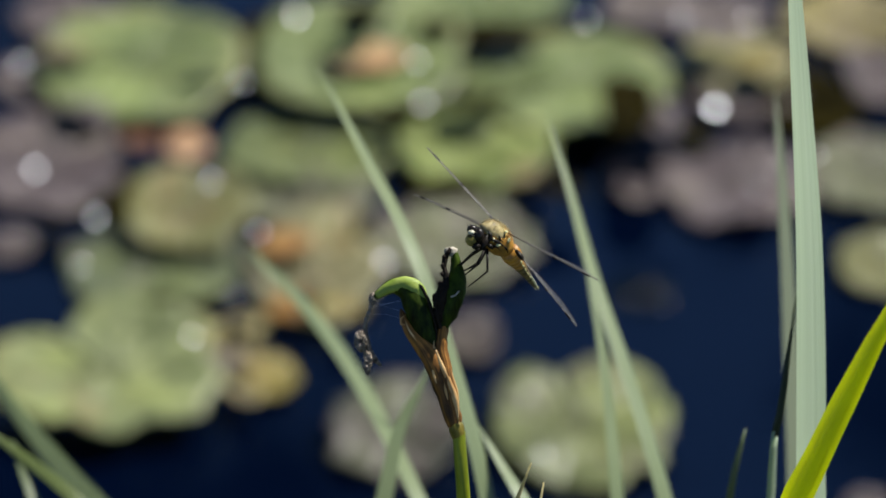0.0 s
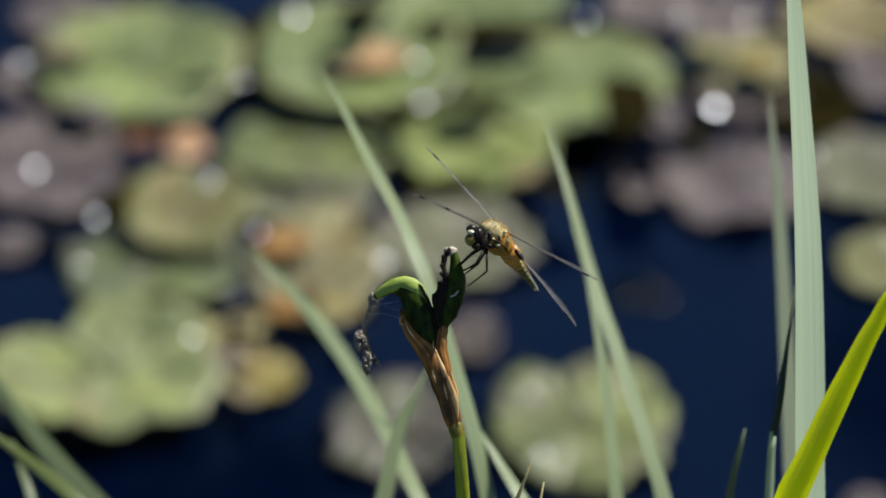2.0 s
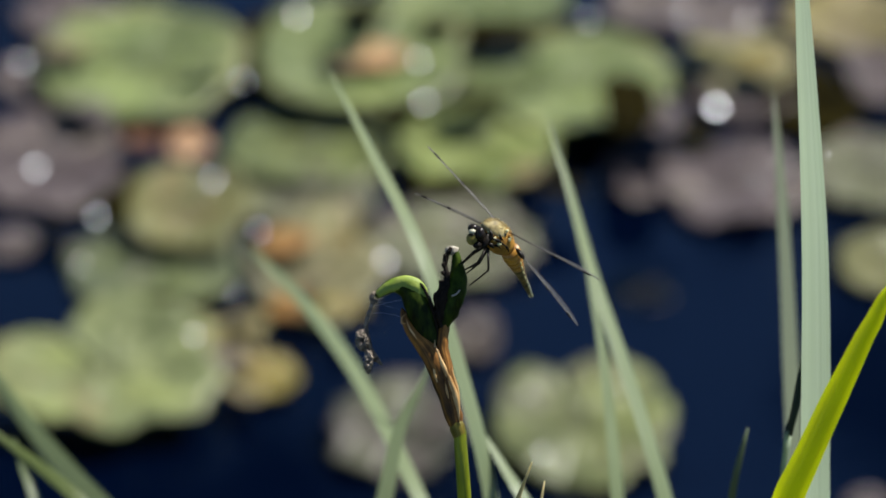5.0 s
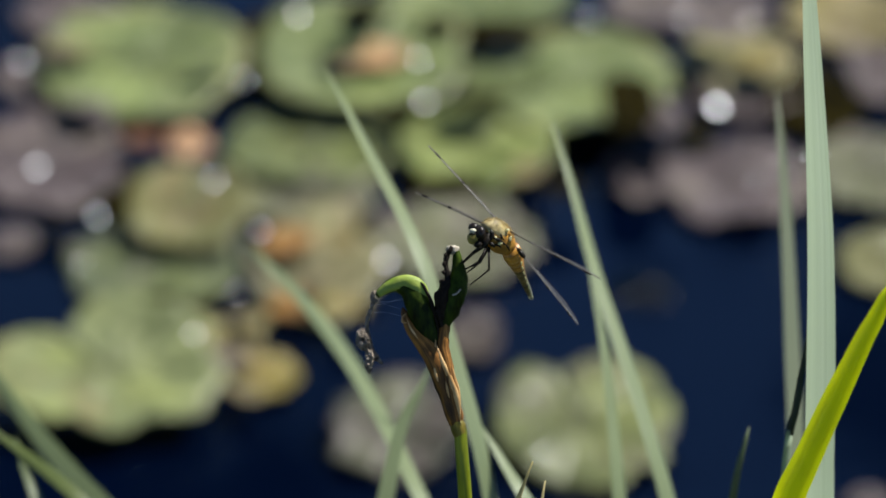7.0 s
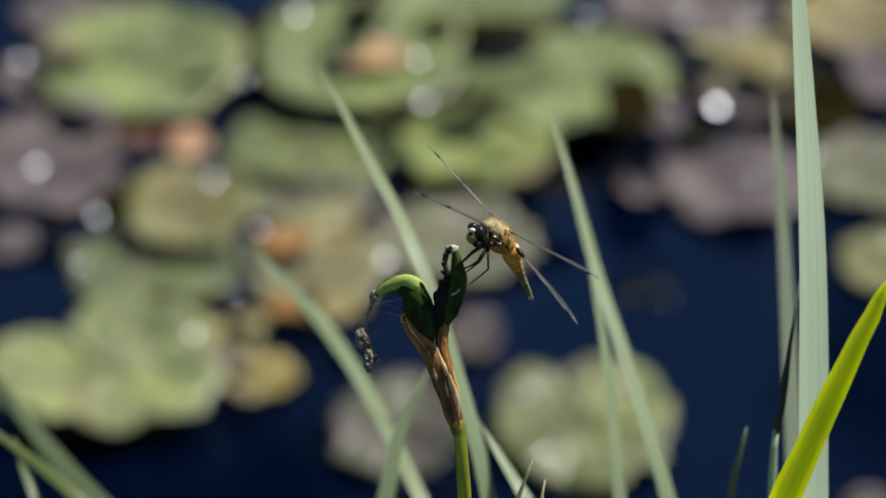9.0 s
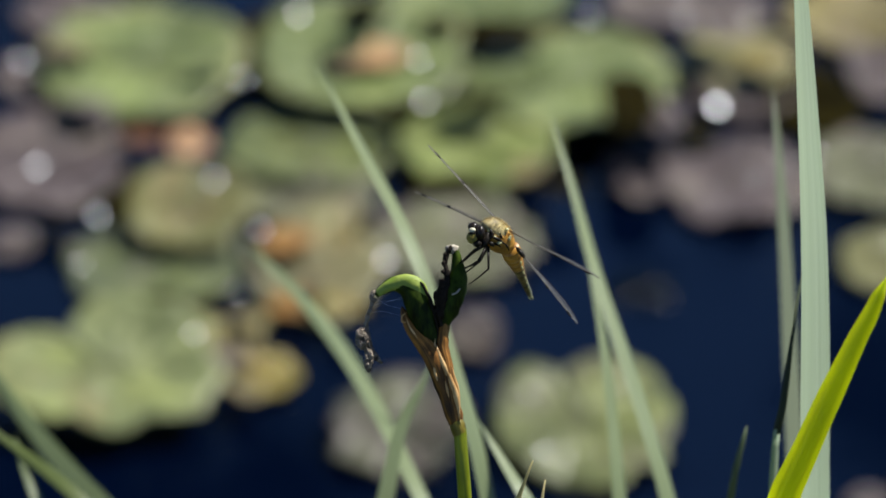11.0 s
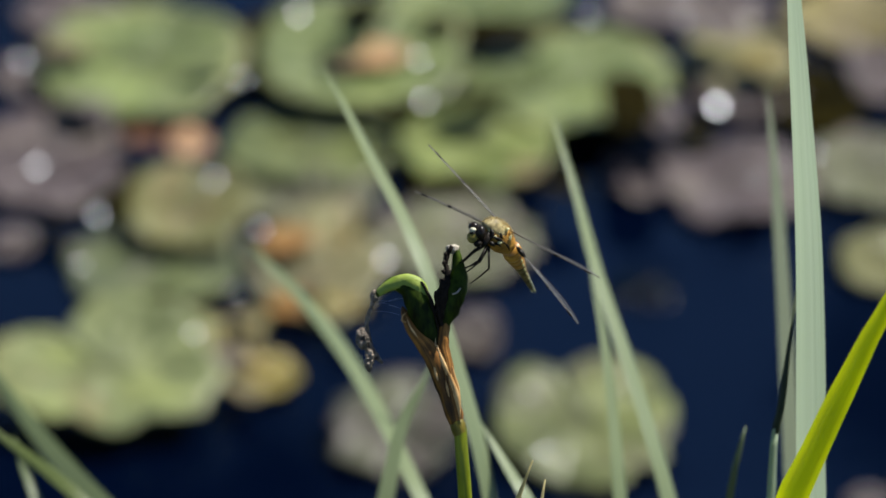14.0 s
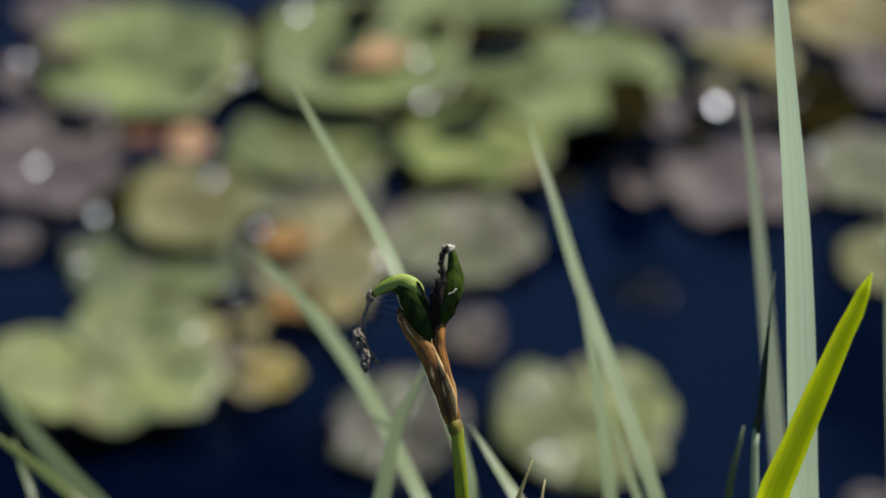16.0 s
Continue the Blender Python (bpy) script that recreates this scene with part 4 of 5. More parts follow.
    part("lit_flank", sweep(bmesh.new(), path([(3.2, -0.8, -23.0), (4.9, -0.9, -19.0), (6.5, -1.0, -15.0), (6.4, -0.8, -11.0), (5.6, -0.6, -7.2), (4.6, -0.4, -3.6)], 24), [(0, 0.0002), (0.3, 0.0011), (0.6, 0.0012), (1, 0.0002)], 10, 0.9, AXIS, 0.2, 3), LIT_FLANK, bud, "sunlit green flank with the rim light in its colour")
    part("black_side", sweep(bmesh.new(), path([(1.8, -2.2, -8.0), (1.0, -2.8, -11.5), (0.2, -3.2, -15.5), (-0.6, -3.0, -20), (-0.8, -2.0, -24.5)], 20), [(0, 0.0003), (0.3, 0.0013), (0.6, 0.0016), (1, 0.0006)], 10, 0.7, AXIS, 0.5, 7), BLACKENED, bud, "blackened flank")
    part("split_edge", sweep(bmesh.new(), path([(2.7, -1, 0), (1.1, -1.3, -2), (0.5, -1.5, -5.8), (0.8, -2.1, -10.4), (-1, -2.5, -13.8), (-2.2, -2.3, -18.8), (-1.9, -1.7, -23.3), (-1, -1.3, -27)], 44), [(0, 0.0009), (0.08, 0.0011), (0.15, 0.0007), (0.22, 0.0010), (0.3, 0.0006), (0.38, 0.0010), (0.45, 0.0008), (0.52, 0.0015), (0.58, 0.0010), (0.66, 0.0016), (0.74, 0.0011), (0.82, 0.0016), (0.92, 0.0009), (1, 0.0006)], 10, 1, AXIS, 0.8, 12), BLACKENED, bud, "ragged blackened edge")
    for pts in ([(0.2, -2.9, -12.6), (-0.8, -3.3, -14.2), (-2.2, -2.9, -14.8)], [(1.4, -2.1, -10), (0.8, -2.7, -11.4), (0.2, -2.7, -12)], [(-1.8, -3.1, -17), (-2.6, -3.1, -18.6), (-2.4, -2.9, -20.4)],
                [(0.6, -1.7, -4.6), (-0.3, -2.1, -5.6), (-0.2, -1.9, -6.8)], [(0.4, -1.9, -7.6), (-0.4, -2.3, -8.4), (0.2, -2.1, -9.6)], [(-1.2, -2.9, -15.2), (-3, -2.9, -15.8), (-3.2, -2.7, -17.2)],
                [(-2, -2.7, -20.8), (-3, -2.7, -21.8), (-2.4, -2.5, -23.4)], [(1, -1.5, -1.8), (0.2, -1.8, -2.6), (0.3, -1.7, -3.8)], [(0.2, -2.5, -11), (-1.2, -2.7, -11.6), (-1.4, -2.5, -13)]):
        part("shred", sweep(bmesh.new(), path(pts, 8), [(0, 0.0003), (0.5, 0.0007), (1, 0.0002)], 7, 1, AXIS, 0.6, 5), BLACKENED, bud)
    bm = bmesh.new()
    ellipsoid(bm, lean(2.6, -0.4, -0.7) - origin, (0.0021, 0.0015, 0.0015), None, 16, 10, 0.5)
    part("bud_tip", bm, PALE, bud, "pale dead tip")
    part("scar", sweep(bmesh.new(), path([(2.6, -4.1, -16.2), (4.2, -4.2, -15.6), (5.4, -3.8, -14.2)], 8), 0.00028, 6, 1, AXIS), PALE, bud)
    SILK = plain_material("spider silk", (0.6, 0.6, 0.6), (0.8, 0.8, 0.8), 600.0, 0.3)
    for pts in ([(-23.6, -0.4, -17.6), (-20, -0.4, -19.4), (-15, -0.2, -21)], [(-23.8, -0.4, -18.2), (-18.5, -0.5, -18.4), (-12.6, -0.3, -17.4)], [(-25.2, -0.4, -22.4), (-20.5, -0.4, -22.0), (-14.2, -0.2, -23.6)],
                [(-24.4, -0.3, -19.8), (-19.6, -0.5, -18.8), (-13.4, -0.3, -16.8)]):
        part("silk_thread", sweep(bmesh.new(), path(pts, 8), 0.00002, 4, 1, AXIS), SILK, root, "fine spider thread")
    return root, origin


stem, stem_origin = build_stem()

# ---------------------------------------------------------------- the dragonfly
EYE = plain_material("dark compound eye", (0.008, 0.006, 0.005), (0.02, 0.013, 0.010), 900.0, 0.3, 0.3, bump=0.1, depth=0.0001)
FACE = plain_material("pale yellow face", (0.42, 0.40, 0.27), (0.72, 0.69, 0.52), 500.0, 0.25)
LIP = plain_material("olive yellow lip", (0.10, 0.08, 0.015), (0.32, 0.26, 0.06), 500.0, 0.45, 0.2)
JET = plain_material("black chitin", (0.006, 0.005, 0.004), (0.02, 0.015, 0.010), 700.0, 0.4, 0.16)
GOLD = plain_material("golden brown thorax", (0.07, 0.024, 0.004), (0.62, 0.31, 0.045), 200.0, 0.6, 0.35, bump=0.8, depth=0.001)
FUR = plain_material("tan fur", (0.18, 0.13, 0.048), (0.52, 0.42, 0.19), 500.0, 0.6)
HAIR = plain_material("pale tan hair", (0.46, 0.37, 0.17), (0.86, 0.73, 0.44), 500.0, 0.6)
AMBER = plain_material("amber abdomen", (0.20, 0.070, 0.006), (0.64, 0.32, 0.045), 420.0, 0.4, 0.5, bump=0.4, depth=0.0004)
UMBER = plain_material("dark brown abdomen", (0.02, 0.012, 0.004), (0.30, 0.20, 0.06), 420.0, 0.45, 0.5, bump=0.4, depth=0.0004)
CREAM = plain_material("cream spots", (0.55, 0.50, 0.22), (0.72, 0.68, 0.36), 500.0, 0.45)
VEIN = plain_material("dark wing vein", (0.010, 0.008, 0.006), (0.075, 0.06, 0.045), 700.0, 0.35)


def membrane():
    n = Nodes("clear wing membrane")
    n.finish((0.62, 0.62, 0.62), 0.24, 0.8)
    tr = n.add("BsdfTransparent")
    m = n.add("MixShader")
    cells = n.noise(n.coords(), 900.0, 2.0)
    n.bump(cells, 0.4, 0.0003)
    m.inputs[0].default_value = 0.06
    n.link(tr.outputs[0], m.inputs[1])
    n.link(n.bsdf.outputs[0], m.inputs[2])
    n.link(m.outputs[0], n.out.inputs["Surface"])
    return n.mat


CLEAR = membrane()


def mv(x, y, z):
    return Vector((x, y, z)) / 1000


INSECT_PLACE = lean(18.4, 0, 4.0)
ABDOMEN_REST = Vector((7.6, 24, -9.6))
WING_REST = {}


def wing(parent, name, root, tip, chord, hind, outer=None):
    """A veined wing: a clear membrane with its veins, dark node and dark stigma; outer: the chord past a twist."""
    root, tip = mv(*root), mv(*tip)
    span = tip - root
    length = span.length
    s = span.normalized()
    c = Vector(chord)
    c = (c - s * c.dot(s)).normalized()
    nrm = s.cross(c)
    c_out = Vector(outer or chord)
    c_out = (c_out - s * c_out.dot(s)).normalized()
    prof = [(0, 0.10), (0.08, 0.24), (0.2, 0.30), (0.4, 0.29), (0.65, 0.24), (0.85, 0.17), (0.95, 0.09), (1, 0.01)] if hind else \
           [(0, 0.07), (0.1, 0.13), (0.3, 0.19), (0.6, 0.21), (0.8, 0.18), (0.93, 0.10), (1, 0.01)]

    def at(u, v):
        ripple = 0.00016 * math.cos(v * 26)
        lead = 0.012 * math.sin(math.pi * u) + 0.03 * u ** 6
        across = c.lerp(c_out, min(1.0, 1.5 * u)).normalized()
        return s * (u * length) + across * (length * (v * lerp(prof, u) + lead - 0.02)) + nrm * ripple

    bm = bmesh.new()
    nu, nv = 26, 8
    grid = [[bm.verts.new(at(i / nu, k / nv)) for k in range(nv + 1)] for i in range(nu + 1)]
    for a, b in zip(grid, grid[1:]):
        for k in range(nv):
            bm.faces.new((a[k], a[k + 1], b[k + 1], b[k]))
    ob = part(name, bm, CLEAR, parent, "clear veined wing with dark spots")
    ob.location = root
    for v, r in ((0, 0.00012), (0.10, 0.00008), (0.22, 0.00005), (0.42, 0.00005), (0.62, 0.00004), (0.8, 0.00004), (1.0, 0.00005)):
        part("main_vein", sweep(bmesh.new(), [at(i / 22, v) for i in range(23)], [(0, r), (1, 0.6 * r)], 5, 1, nrm), VEIN, ob)
    bm = bmesh.new()
    rnd = random.Random(len(name) + int(abs(tip.x) * 1e5))
    for i in range(34):
        u = 0.05 + 0.92 * i / 34
        for v0, v1 in ((0, 0.22), (0.22, 0.62), (0.62, 1.0)):
            d = rnd.uniform(-0.012, 0.012)
            sweep(bm, [at(u + d, v0), at(u + d + 0.006, (v0 + v1) / 2), at(u + d, v1)], 0.000025, 3, 1, nrm)
    tagged(part("cross_vein", bm, VEIN, ob, "fine net of cross veins"), kind="stuff")
    for nm, u0, u1, v1, lab in (("stigma", 0.82, 0.91, 0.16, "dark wing stigma"), ("node_spot", 0.49, 0.54, 0.2, "dark spot at mid wing")):
        part(nm, sweep(bmesh.new(), [at(u0 + (u1 - u0) * i / 5, v1 / 2) for i in range(6)], [(0, 0.0002), (0.2, 0.00045), (0.8, 0.00045), (1, 0.0002)], 8, 1.0 if nm == "node_spot" else 0.8, nrm), JET, ob, lab)
    if hind:
        near = root.x > 0.004
        part("base_patch", ellipsoid(bmesh.new(), at(0.07, 0.2) - Vector((0, 0.0008 if near else 0, 0)), (0.0025, 0.0014, 0.0009) if near else (0.0020, 0.0012, 0.0003), Matrix((s, c, nrm)).transposed(), 14, 8), JET, ob, "dark brown patch at the wing base")
    else:
        part("base_patch", sweep(bmesh.new(), [at(0.0 + 0.12 * i / 5, 0.3) for i in range(6)], [(0, 0.0006), (1, 0.0002)], 6, 0.4, c.cross(s)), GOLD, ob, "amber wing base")
    WING_REST[ob] = (root, span * 1000)
    return ob


def build_dragonfly():
    root = thing("dragonfly", "golden brown chaser dragonfly perched on a withered bud", "dragonfly", m=Matrix.Translation(INSECT_PLACE) @ LEAN.to_3x3().to_4x4())
    axis = Vector((0.62, 0.62, -0.48)).normalized()
    turn = axis.to_track_quat("X", "Z").to_matrix()
    # thorax with its plates and fur
    bm = ellipsoid(bmesh.new(), mv(0.0, 0, -0.9), mv(7.9, 4.3, 4.9), turn, 32, 20, 0.10)
    thorax = part("thorax", bm, GOLD, root, "furry golden brown thorax")
    for pts, r in (([(-3.6, -6.0, 2.4), (-2.2, -6.4, 0.4), (-3.2, -6.4, -1.6), (-4.4, -6.0, -3.2)], 0.8), ([(-2.6, -6.6, -0.6), (-0.8, -6.0, -1.2), (1.0, -5.0, -2.2), (2.2, -4.2, -3.2)], 0.6), ([(-3.4, -6.4, -2.4), (-2.2, -6.0, -3.2), (-1.6, -5.4, -4.0)], 0.9), ([(0.6, -5.2, 0.6), (1.0, -5.0, -0.8), (1.8, -4.4, -1.6)], 0.4), ([(-2.4, -5.4, -3.4), (-0.6, -4.9, -3.2), (0.8, -4.2, -4.2)], 0.5),
                   ([(1.6, -3.4, 1.6), (2.4, -3.2, 0.4), (2.0, -3.6, -0.8)], 0.42), ([(2.2, -3.2, -3.0), (3.2, -2.4, -4.2), (3.6, -1.8, -5.4)], 0.4)):
        part("stripe", sweep(bmesh.new(), spline([mv(*q) for q in pts], 10), [(0, r * 0.0004), (0.4, r * 0.001), (1, r * 0.0003)], 8, wobble=0.5, seed=len(pts)), JET, thorax, "black mark on the thorax")
    part("wing_plate", ellipsoid(bmesh.new(), mv(2.6, -3.0, 1.3), mv(0.7, 0.5, 0.4), turn, 12, 8, 0.3), CREAM, thorax, "pale plate at the wing base")
    part("wing_plate", ellipsoid(bmesh.new(), mv(3.9, -2.6, -1.0), mv(0.6, 0.5, 0.9), turn, 12, 8, 0.3), CREAM, thorax, "pale plate at the wing base")
    for c, r in (((-2.9, -6.2, 1.6), (0.9, 0.4, 0.7)), ((0.3, -5.3, -2.7), (0.8, 0.4, 0.5)), ((2.9, -3.8, 1.8), (0.7, 0.4, 0.5)), ((-1.2, -6.2, -0.9), (0.5, 0.3, 0.7))):
        part("side_spot", ellipsoid(bmesh.new(), mv(*c), mv(*r), None, 12, 8, 0.35), CREAM, thorax, "pale spot on the thorax side")
    part("back", ellipsoid(bmesh.new(), mv(-0.8, -1.3, 1.2), mv(6.6, 3.9, 3.9), turn, 26, 16, 0.12), FUR, thorax, "pale tan back")
    rnd = random.Random(4)
    bm = bmesh.new()
    for _ in range(1500):
        d = Vector((rnd.gauss(0, 1), rnd.gauss(0, 1), rnd.gauss(0.8, 0.8))).normalized()
        p = mv(-0.6, -1.0, 0.8) + turn @ Vector((d.x * 0.0067, d.y * 0.0040, d.z * 0.0041))
        out = (turn @ Vector((d.x / 8, d.y / 4.9, d.z / 5.6))).normalized() + Vector((rnd.uniform(-.4, .4), rnd.uniform(-.4, .4), rnd.uniform(-.4, .4)))
        side = out.cross(Vector((rnd.random(), rnd.random(), rnd.random()))).normalized() * 0.00007
        tip = p + out.normalized() * rnd.uniform(0.0005, 0.0013)
        bm.faces.new((bm.verts.new(p - side), bm.verts.new(p + side), bm.verts.new(tip)))
    tagged(part("fur", bm, HAIR, thorax, "short tan fur", smooth=False), kind="stuff")
    # head
    bm = ellipsoid(bmesh.new(), mv(-7.0, -6.6, 0.6), mv(2.6, 2.8, 3.0), None, 20, 14)
    head = part("head", bm, JET, root, "black head with pale face")
    for c, size in ((mv(-6.1, -8.2, 0.9), mv(1.5, 2.1, 2.3)), (mv(-8.5, -6.8, 2.7), mv(1.9, 2.0, 1.6))):
        part("eye", ellipsoid(bmesh.new(), c, size, None, 20, 14), EYE, head, "glossy dark compound eye")
    part("face", ellipsoid(bmesh.new(), mv(-8.9, -8.9, 1.6), mv(1.2, 1.0, 0.8), None, 18, 12, 0.15), FACE, head, "pale yellow face")
    part("lip", ellipsoid(bmesh.new(), mv(-8.9, -8.2, -0.9), mv(1.9, 1.5, 2.1), None, 20, 14, 0.25), LIP, head, "olive yellow lip")
    part("brow", ellipsoid(bmesh.new(), mv(-9.0, -9.3, 0.5), mv(1.3, 0.5, 0.35), None, 14, 8, 0.3), JET, head, "black line across the face")
    part("jaw", ellipsoid(bmesh.new(), mv(-7.2, -8.4, -3.0), mv(1.5, 1.4, 1.2), None, 14, 10, 0.2), JET, head, "black jaw")
    for dx in (0, 1.0):
        part("feeler", sweep(bmesh.new(), [mv(-9.4 + dx, -9.4, 2.6), mv(-10.0 + dx, -10.6, 3.6), mv(-10.4 + dx, -11.4, 4.8)], 0.00006, 4), JET, head)
    part("neck", ellipsoid(bmesh.new(), mv(-4.7, -5.6, -1.2), mv(1.6, 2.2, 3.2), turn, 16, 12, 0.25), JET, root, "dark neck plate")
    # legs, each bent at the knee
    legs = (([(-4.6, -6.2, -3.0), (-8.6, -8.4, -5.4), (-12.8, -4.6, -9.4)],), ([(-4.2, -5.8, -3.6), (-6.6, -9.0, -9.4), (-11.4, -4.4, -11.2)],), ([(-3.4, -5.2, -4.0), (-3.4, -8.4, -11.8), (-9.6, -3.8, -16.5)],),
            ([(-4.2, -3.4, -3.2), (-8.8, -1.4, -6.2), (-12.6, -1.0, -9.8)],), ([(-3.8, -3.0, -3.8), (-7.0, -0.6, -9.0), (-11.6, -0.6, -11.6)],), ([(-3.6, -2.6, -4.2), (-6.4, -1.0, -9.2), (-10.8, -0.8, -12.6)],))
    for (pts,) in legs:
        a, b, c = (mv(*p) for p in pts)
        bm = sweep(bmesh.new(), [a, a.lerp(b, 0.5), b], [(0, 0.00050), (0.5, 0.00042), (1, 0.00036)], 8)
        leg = part("leg", bm, JET, root, "thin black leg")
        bm = sweep(bmesh.new(), [b.lerp(a, 0.04), b.lerp(c, 0.5), c, c + (c - b).normalized() * 0.0007], [(0, 0.00034), (0.6, 0.00024), (1, 0.00008)], 7)
        part("shin", bm, JET, leg)
        bm = bmesh.new()
        for i in range(7):
            p = b.lerp(c, 0.1 + 0.11 * i)
            d = Vector((0.4, -0.5, -0.6)) * (1 if i % 2 else -0.7)
            sweep(bm, [p, p + d.normalized() * 0.0009], [(0, 0.00005), (1, 0.00001)], 3, cap=False)
        part("bristle", bm, JET, leg)
    # abdomen of ten rings, hinged behind the thorax
    d = ABDOMEN_REST.normalized()
    base = mv(4.1, 3.2, -4.8)
    total = 0.0342
    cuts = [0, 0.07, 0.17, 0.28, 0.40, 0.52, 0.64, 0.75, 0.85, 0.93, 1.0]
    girth = [(0, 0.0034), (0.12, 0.0035), (0.3, 0.0026), (0.5, 0.0018), (0.75, 0.00125), (0.9, 0.0010), (1, 0.0007)]
    abdomen = None
    for u0, u1 in zip(cuts, cuts[1:]):
        pts = [d * (total * (u0 + (u1 - u0) * i / 6)) for i in range(7)]
        rad = [(i / 6, lerp(girth, u0 + (u1 - u0) * i / 6) * (0.93 if i in (0, 6) else 1.0)) for i in range(7)]
        bm = sweep(bmesh.new(), pts, rad, 16, 0.85)
        mat = AMBER if u0 < 0.38 else UMBER
        if abdomen is None:
            abdomen = part("abdomen", bm, mat, root, "amber abdomen darkening to the tip")
            abdomen.location = base
        else:
            part("segment", bm, mat, abdomen)
    lowdir = d.cross(Vector((1, 0, 0))).normalized()
    if lowdir.z > 0:
        lowdir = -lowdir
    for u0, u1 in zip(cuts[2:], cuts[3:]):
        for sgn in (-1, 1):
            r = lerp(girth, (u0 + u1) / 2)
            side = d.cross(lowdir).normalized() * sgn
            p = d * (total * (u0 + u1) / 2) + side * (0.72 * r) + lowdir * (0.42 * r) - d * 0.0002
            t3 = d.to_track_quat("X", "Z").to_matrix()
            part("spot", ellipsoid(bmesh.new(), p, (total * (u1 - u0) * 0.36, r * 0.14, r * 0.20), t3, 10, 7), CREAM, abdomen, "pale side spot")
        part("back_mark", ellipsoid(bmesh.new(), d * (total * (u0 + u1) / 2) - lowdir * (0.62 * r), (total * (u1 - u0) * 0.45, r * 0.42, r * 0.32), t3, 10, 7), JET, abdomen, "black mark along the back")
    edge_side = Vector((-1, 0, 0)) - d * Vector((-1, 0, 0)).dot(d)
    edge_side = (edge_side.normalized() + 0.5 * Vector((0, -1, 0))).normalized()
    for u0, u1 in zip(cuts[3:], cuts[4:]):
        pts = [d * (total * (u0 + (u1 - u0) * (0.15 + 0.7 * i / 4))) + edge_side * (0.92 * lerp(girth, u0)) for i in range(5)]
        part("edge_mark", sweep(bmesh.new(), pts, [(0, 0.00015), (0.5, 0.00042), (1, 0.00015)], 6, 0.6), JET, abdomen, "black dash along the edge")
    far_side = Vector((1, 0, 0)) - d * d.x
    far_side = (far_side.normalized() + 0.5 * Vector((0, -1, 0))).normalized()
    pts = [d * (total * (0.36 + 0.70 * i / 12)) + far_side * (0.85 * lerp(girth, min(1.0, 0.36 + 0.70 * i / 12))) for i in range(13)]
    part("pale_flank", sweep(bmesh.new(), pts, [(0, 0.0001), (0.4, 0.0003), (0.8, 0.0005), (1, 0.0002)], 8, 0.6), FACE, abdomen, "pale grey flank")
    for sgn in (-1, 1):
        s = d.cross(lowdir).normalized() * sgn
        part("clasper", sweep(bmesh.new(), [d * total + s * 0.0004, d * (total + 0.0014) + s * 0.0006, d * (total + 0.0030) + s * 0.0004], [(0, 0.0004), (1, 0.00015)], 6), CREAM, abdomen)
    wings = (wing(root, "forewing", (3.8, -2.0, 1.3), (33.6, -14.0, -14.6), (0.02, 1.0, 0.0), False, (0.30, 0.94, 0.02)),
             wing(root, "hindwing", (5.9, 0.6, -4.0), (26.4, -11.4, -30.0), (0.04, 1.0, 0.0), True, (0.22, 0.96, 0.02)),
             wing(root, "forewing", (-4.6, 1.0, 3.8), (-28.8, 26.0, 15.2), (0.76, 0.62, -0.22), False),
             wing(root, "hindwing", (0.0, 4.5, 4.6), (-24.0, 13.0, 31.0), (0.26, 0.96, -0.18), True))
    return root, abdomen, wings


dragonfly, abdomen, wings = build_dragonfly()

# ---------------------------------------------------------------- glints: water drops lying on the pads
DROP = Nodes("water drop")
DROP.bsdf.inputs["Transmission Weight"].default_value = 0.0
DROP.bsdf.inputs["Specular Tint"].default_value = (0.80, 0.87, 1.0, 1)
DROP.bsdf.inputs["IOR"].default_value = 1.36
DROP_MAT = DROP.finish((0.03, 0.035, 0.03), 0.20, 0.6)


def water_drop(x, y, size, rx, ry, z=0.020):
    bm = bmesh.new()
    ellipsoid(bm, (0, 0, 0), (size, size, size * 0.035), None, 18, 10)
    ob = new("water_drop", mesh_from("water_drop", bm, DROP_MAT))
    ob.matrix_world = pose(x, y, z, rx, ry, 0)
    return tagged(ob, "flat clear water drop glinting on a lily pad", "water drop", "water drops on the pads")


for row in ((0.240, 1.859, 0.0045, 21.5, 18.8, 0.02), (-0.349, 1.748, 0.0029, 20, 25.5, 0.02), (-0.150, 1.578, 0.0020, 20, 23.1, 0.055), (-0.047, 1.530, 0.0025, 20, 21.7, 0.055), (-0.291, 1.664, 0.0026, 19.8, 24.7, 0.02), (-0.194, 1.407, 0.0018, 19.2, 23.4, 0.06), (-0.017, 1.764, 0.0023, 21.2, 21.9, 0.075), (-0.177, 1.861, 0.0019, 21, 23.9, 0.045), (-0.131, 1.952, 0.0028, 21.6, 23.5, 0.065), (0.220, 2.033, 0.0018, 22.1, 19.5, 0.02), (-0.194, 1.691, 0.0020, 20.3, 23.7, 0.04), (-0.380, 1.946, 0.0023, 20.8, 26.1, 0.02), (-0.023, 1.863, 0.0021, 21.5, 22.1, 0.065), (0.075, 1.285, 0.0017, 18.7, 19.5, 0.03), (0.264, 1.712, 0.0012, 20.9, 18.2, 0.02), (-0.298, 1.584, 0.0015, 19.4, 24.8, 0.02), (-0.165, 1.480, 0.0012, 19.5, 23.1, 0.055), (0.132, 2.013, 0.0021, 22.1, 20.4, 0.03), (0.319, 1.772, 0.0019, 21.2, 17.6, 0.02), (0.277, 2.008, 0.0017, 22.2, 18.8, 0.03)):
    water_drop(*row)

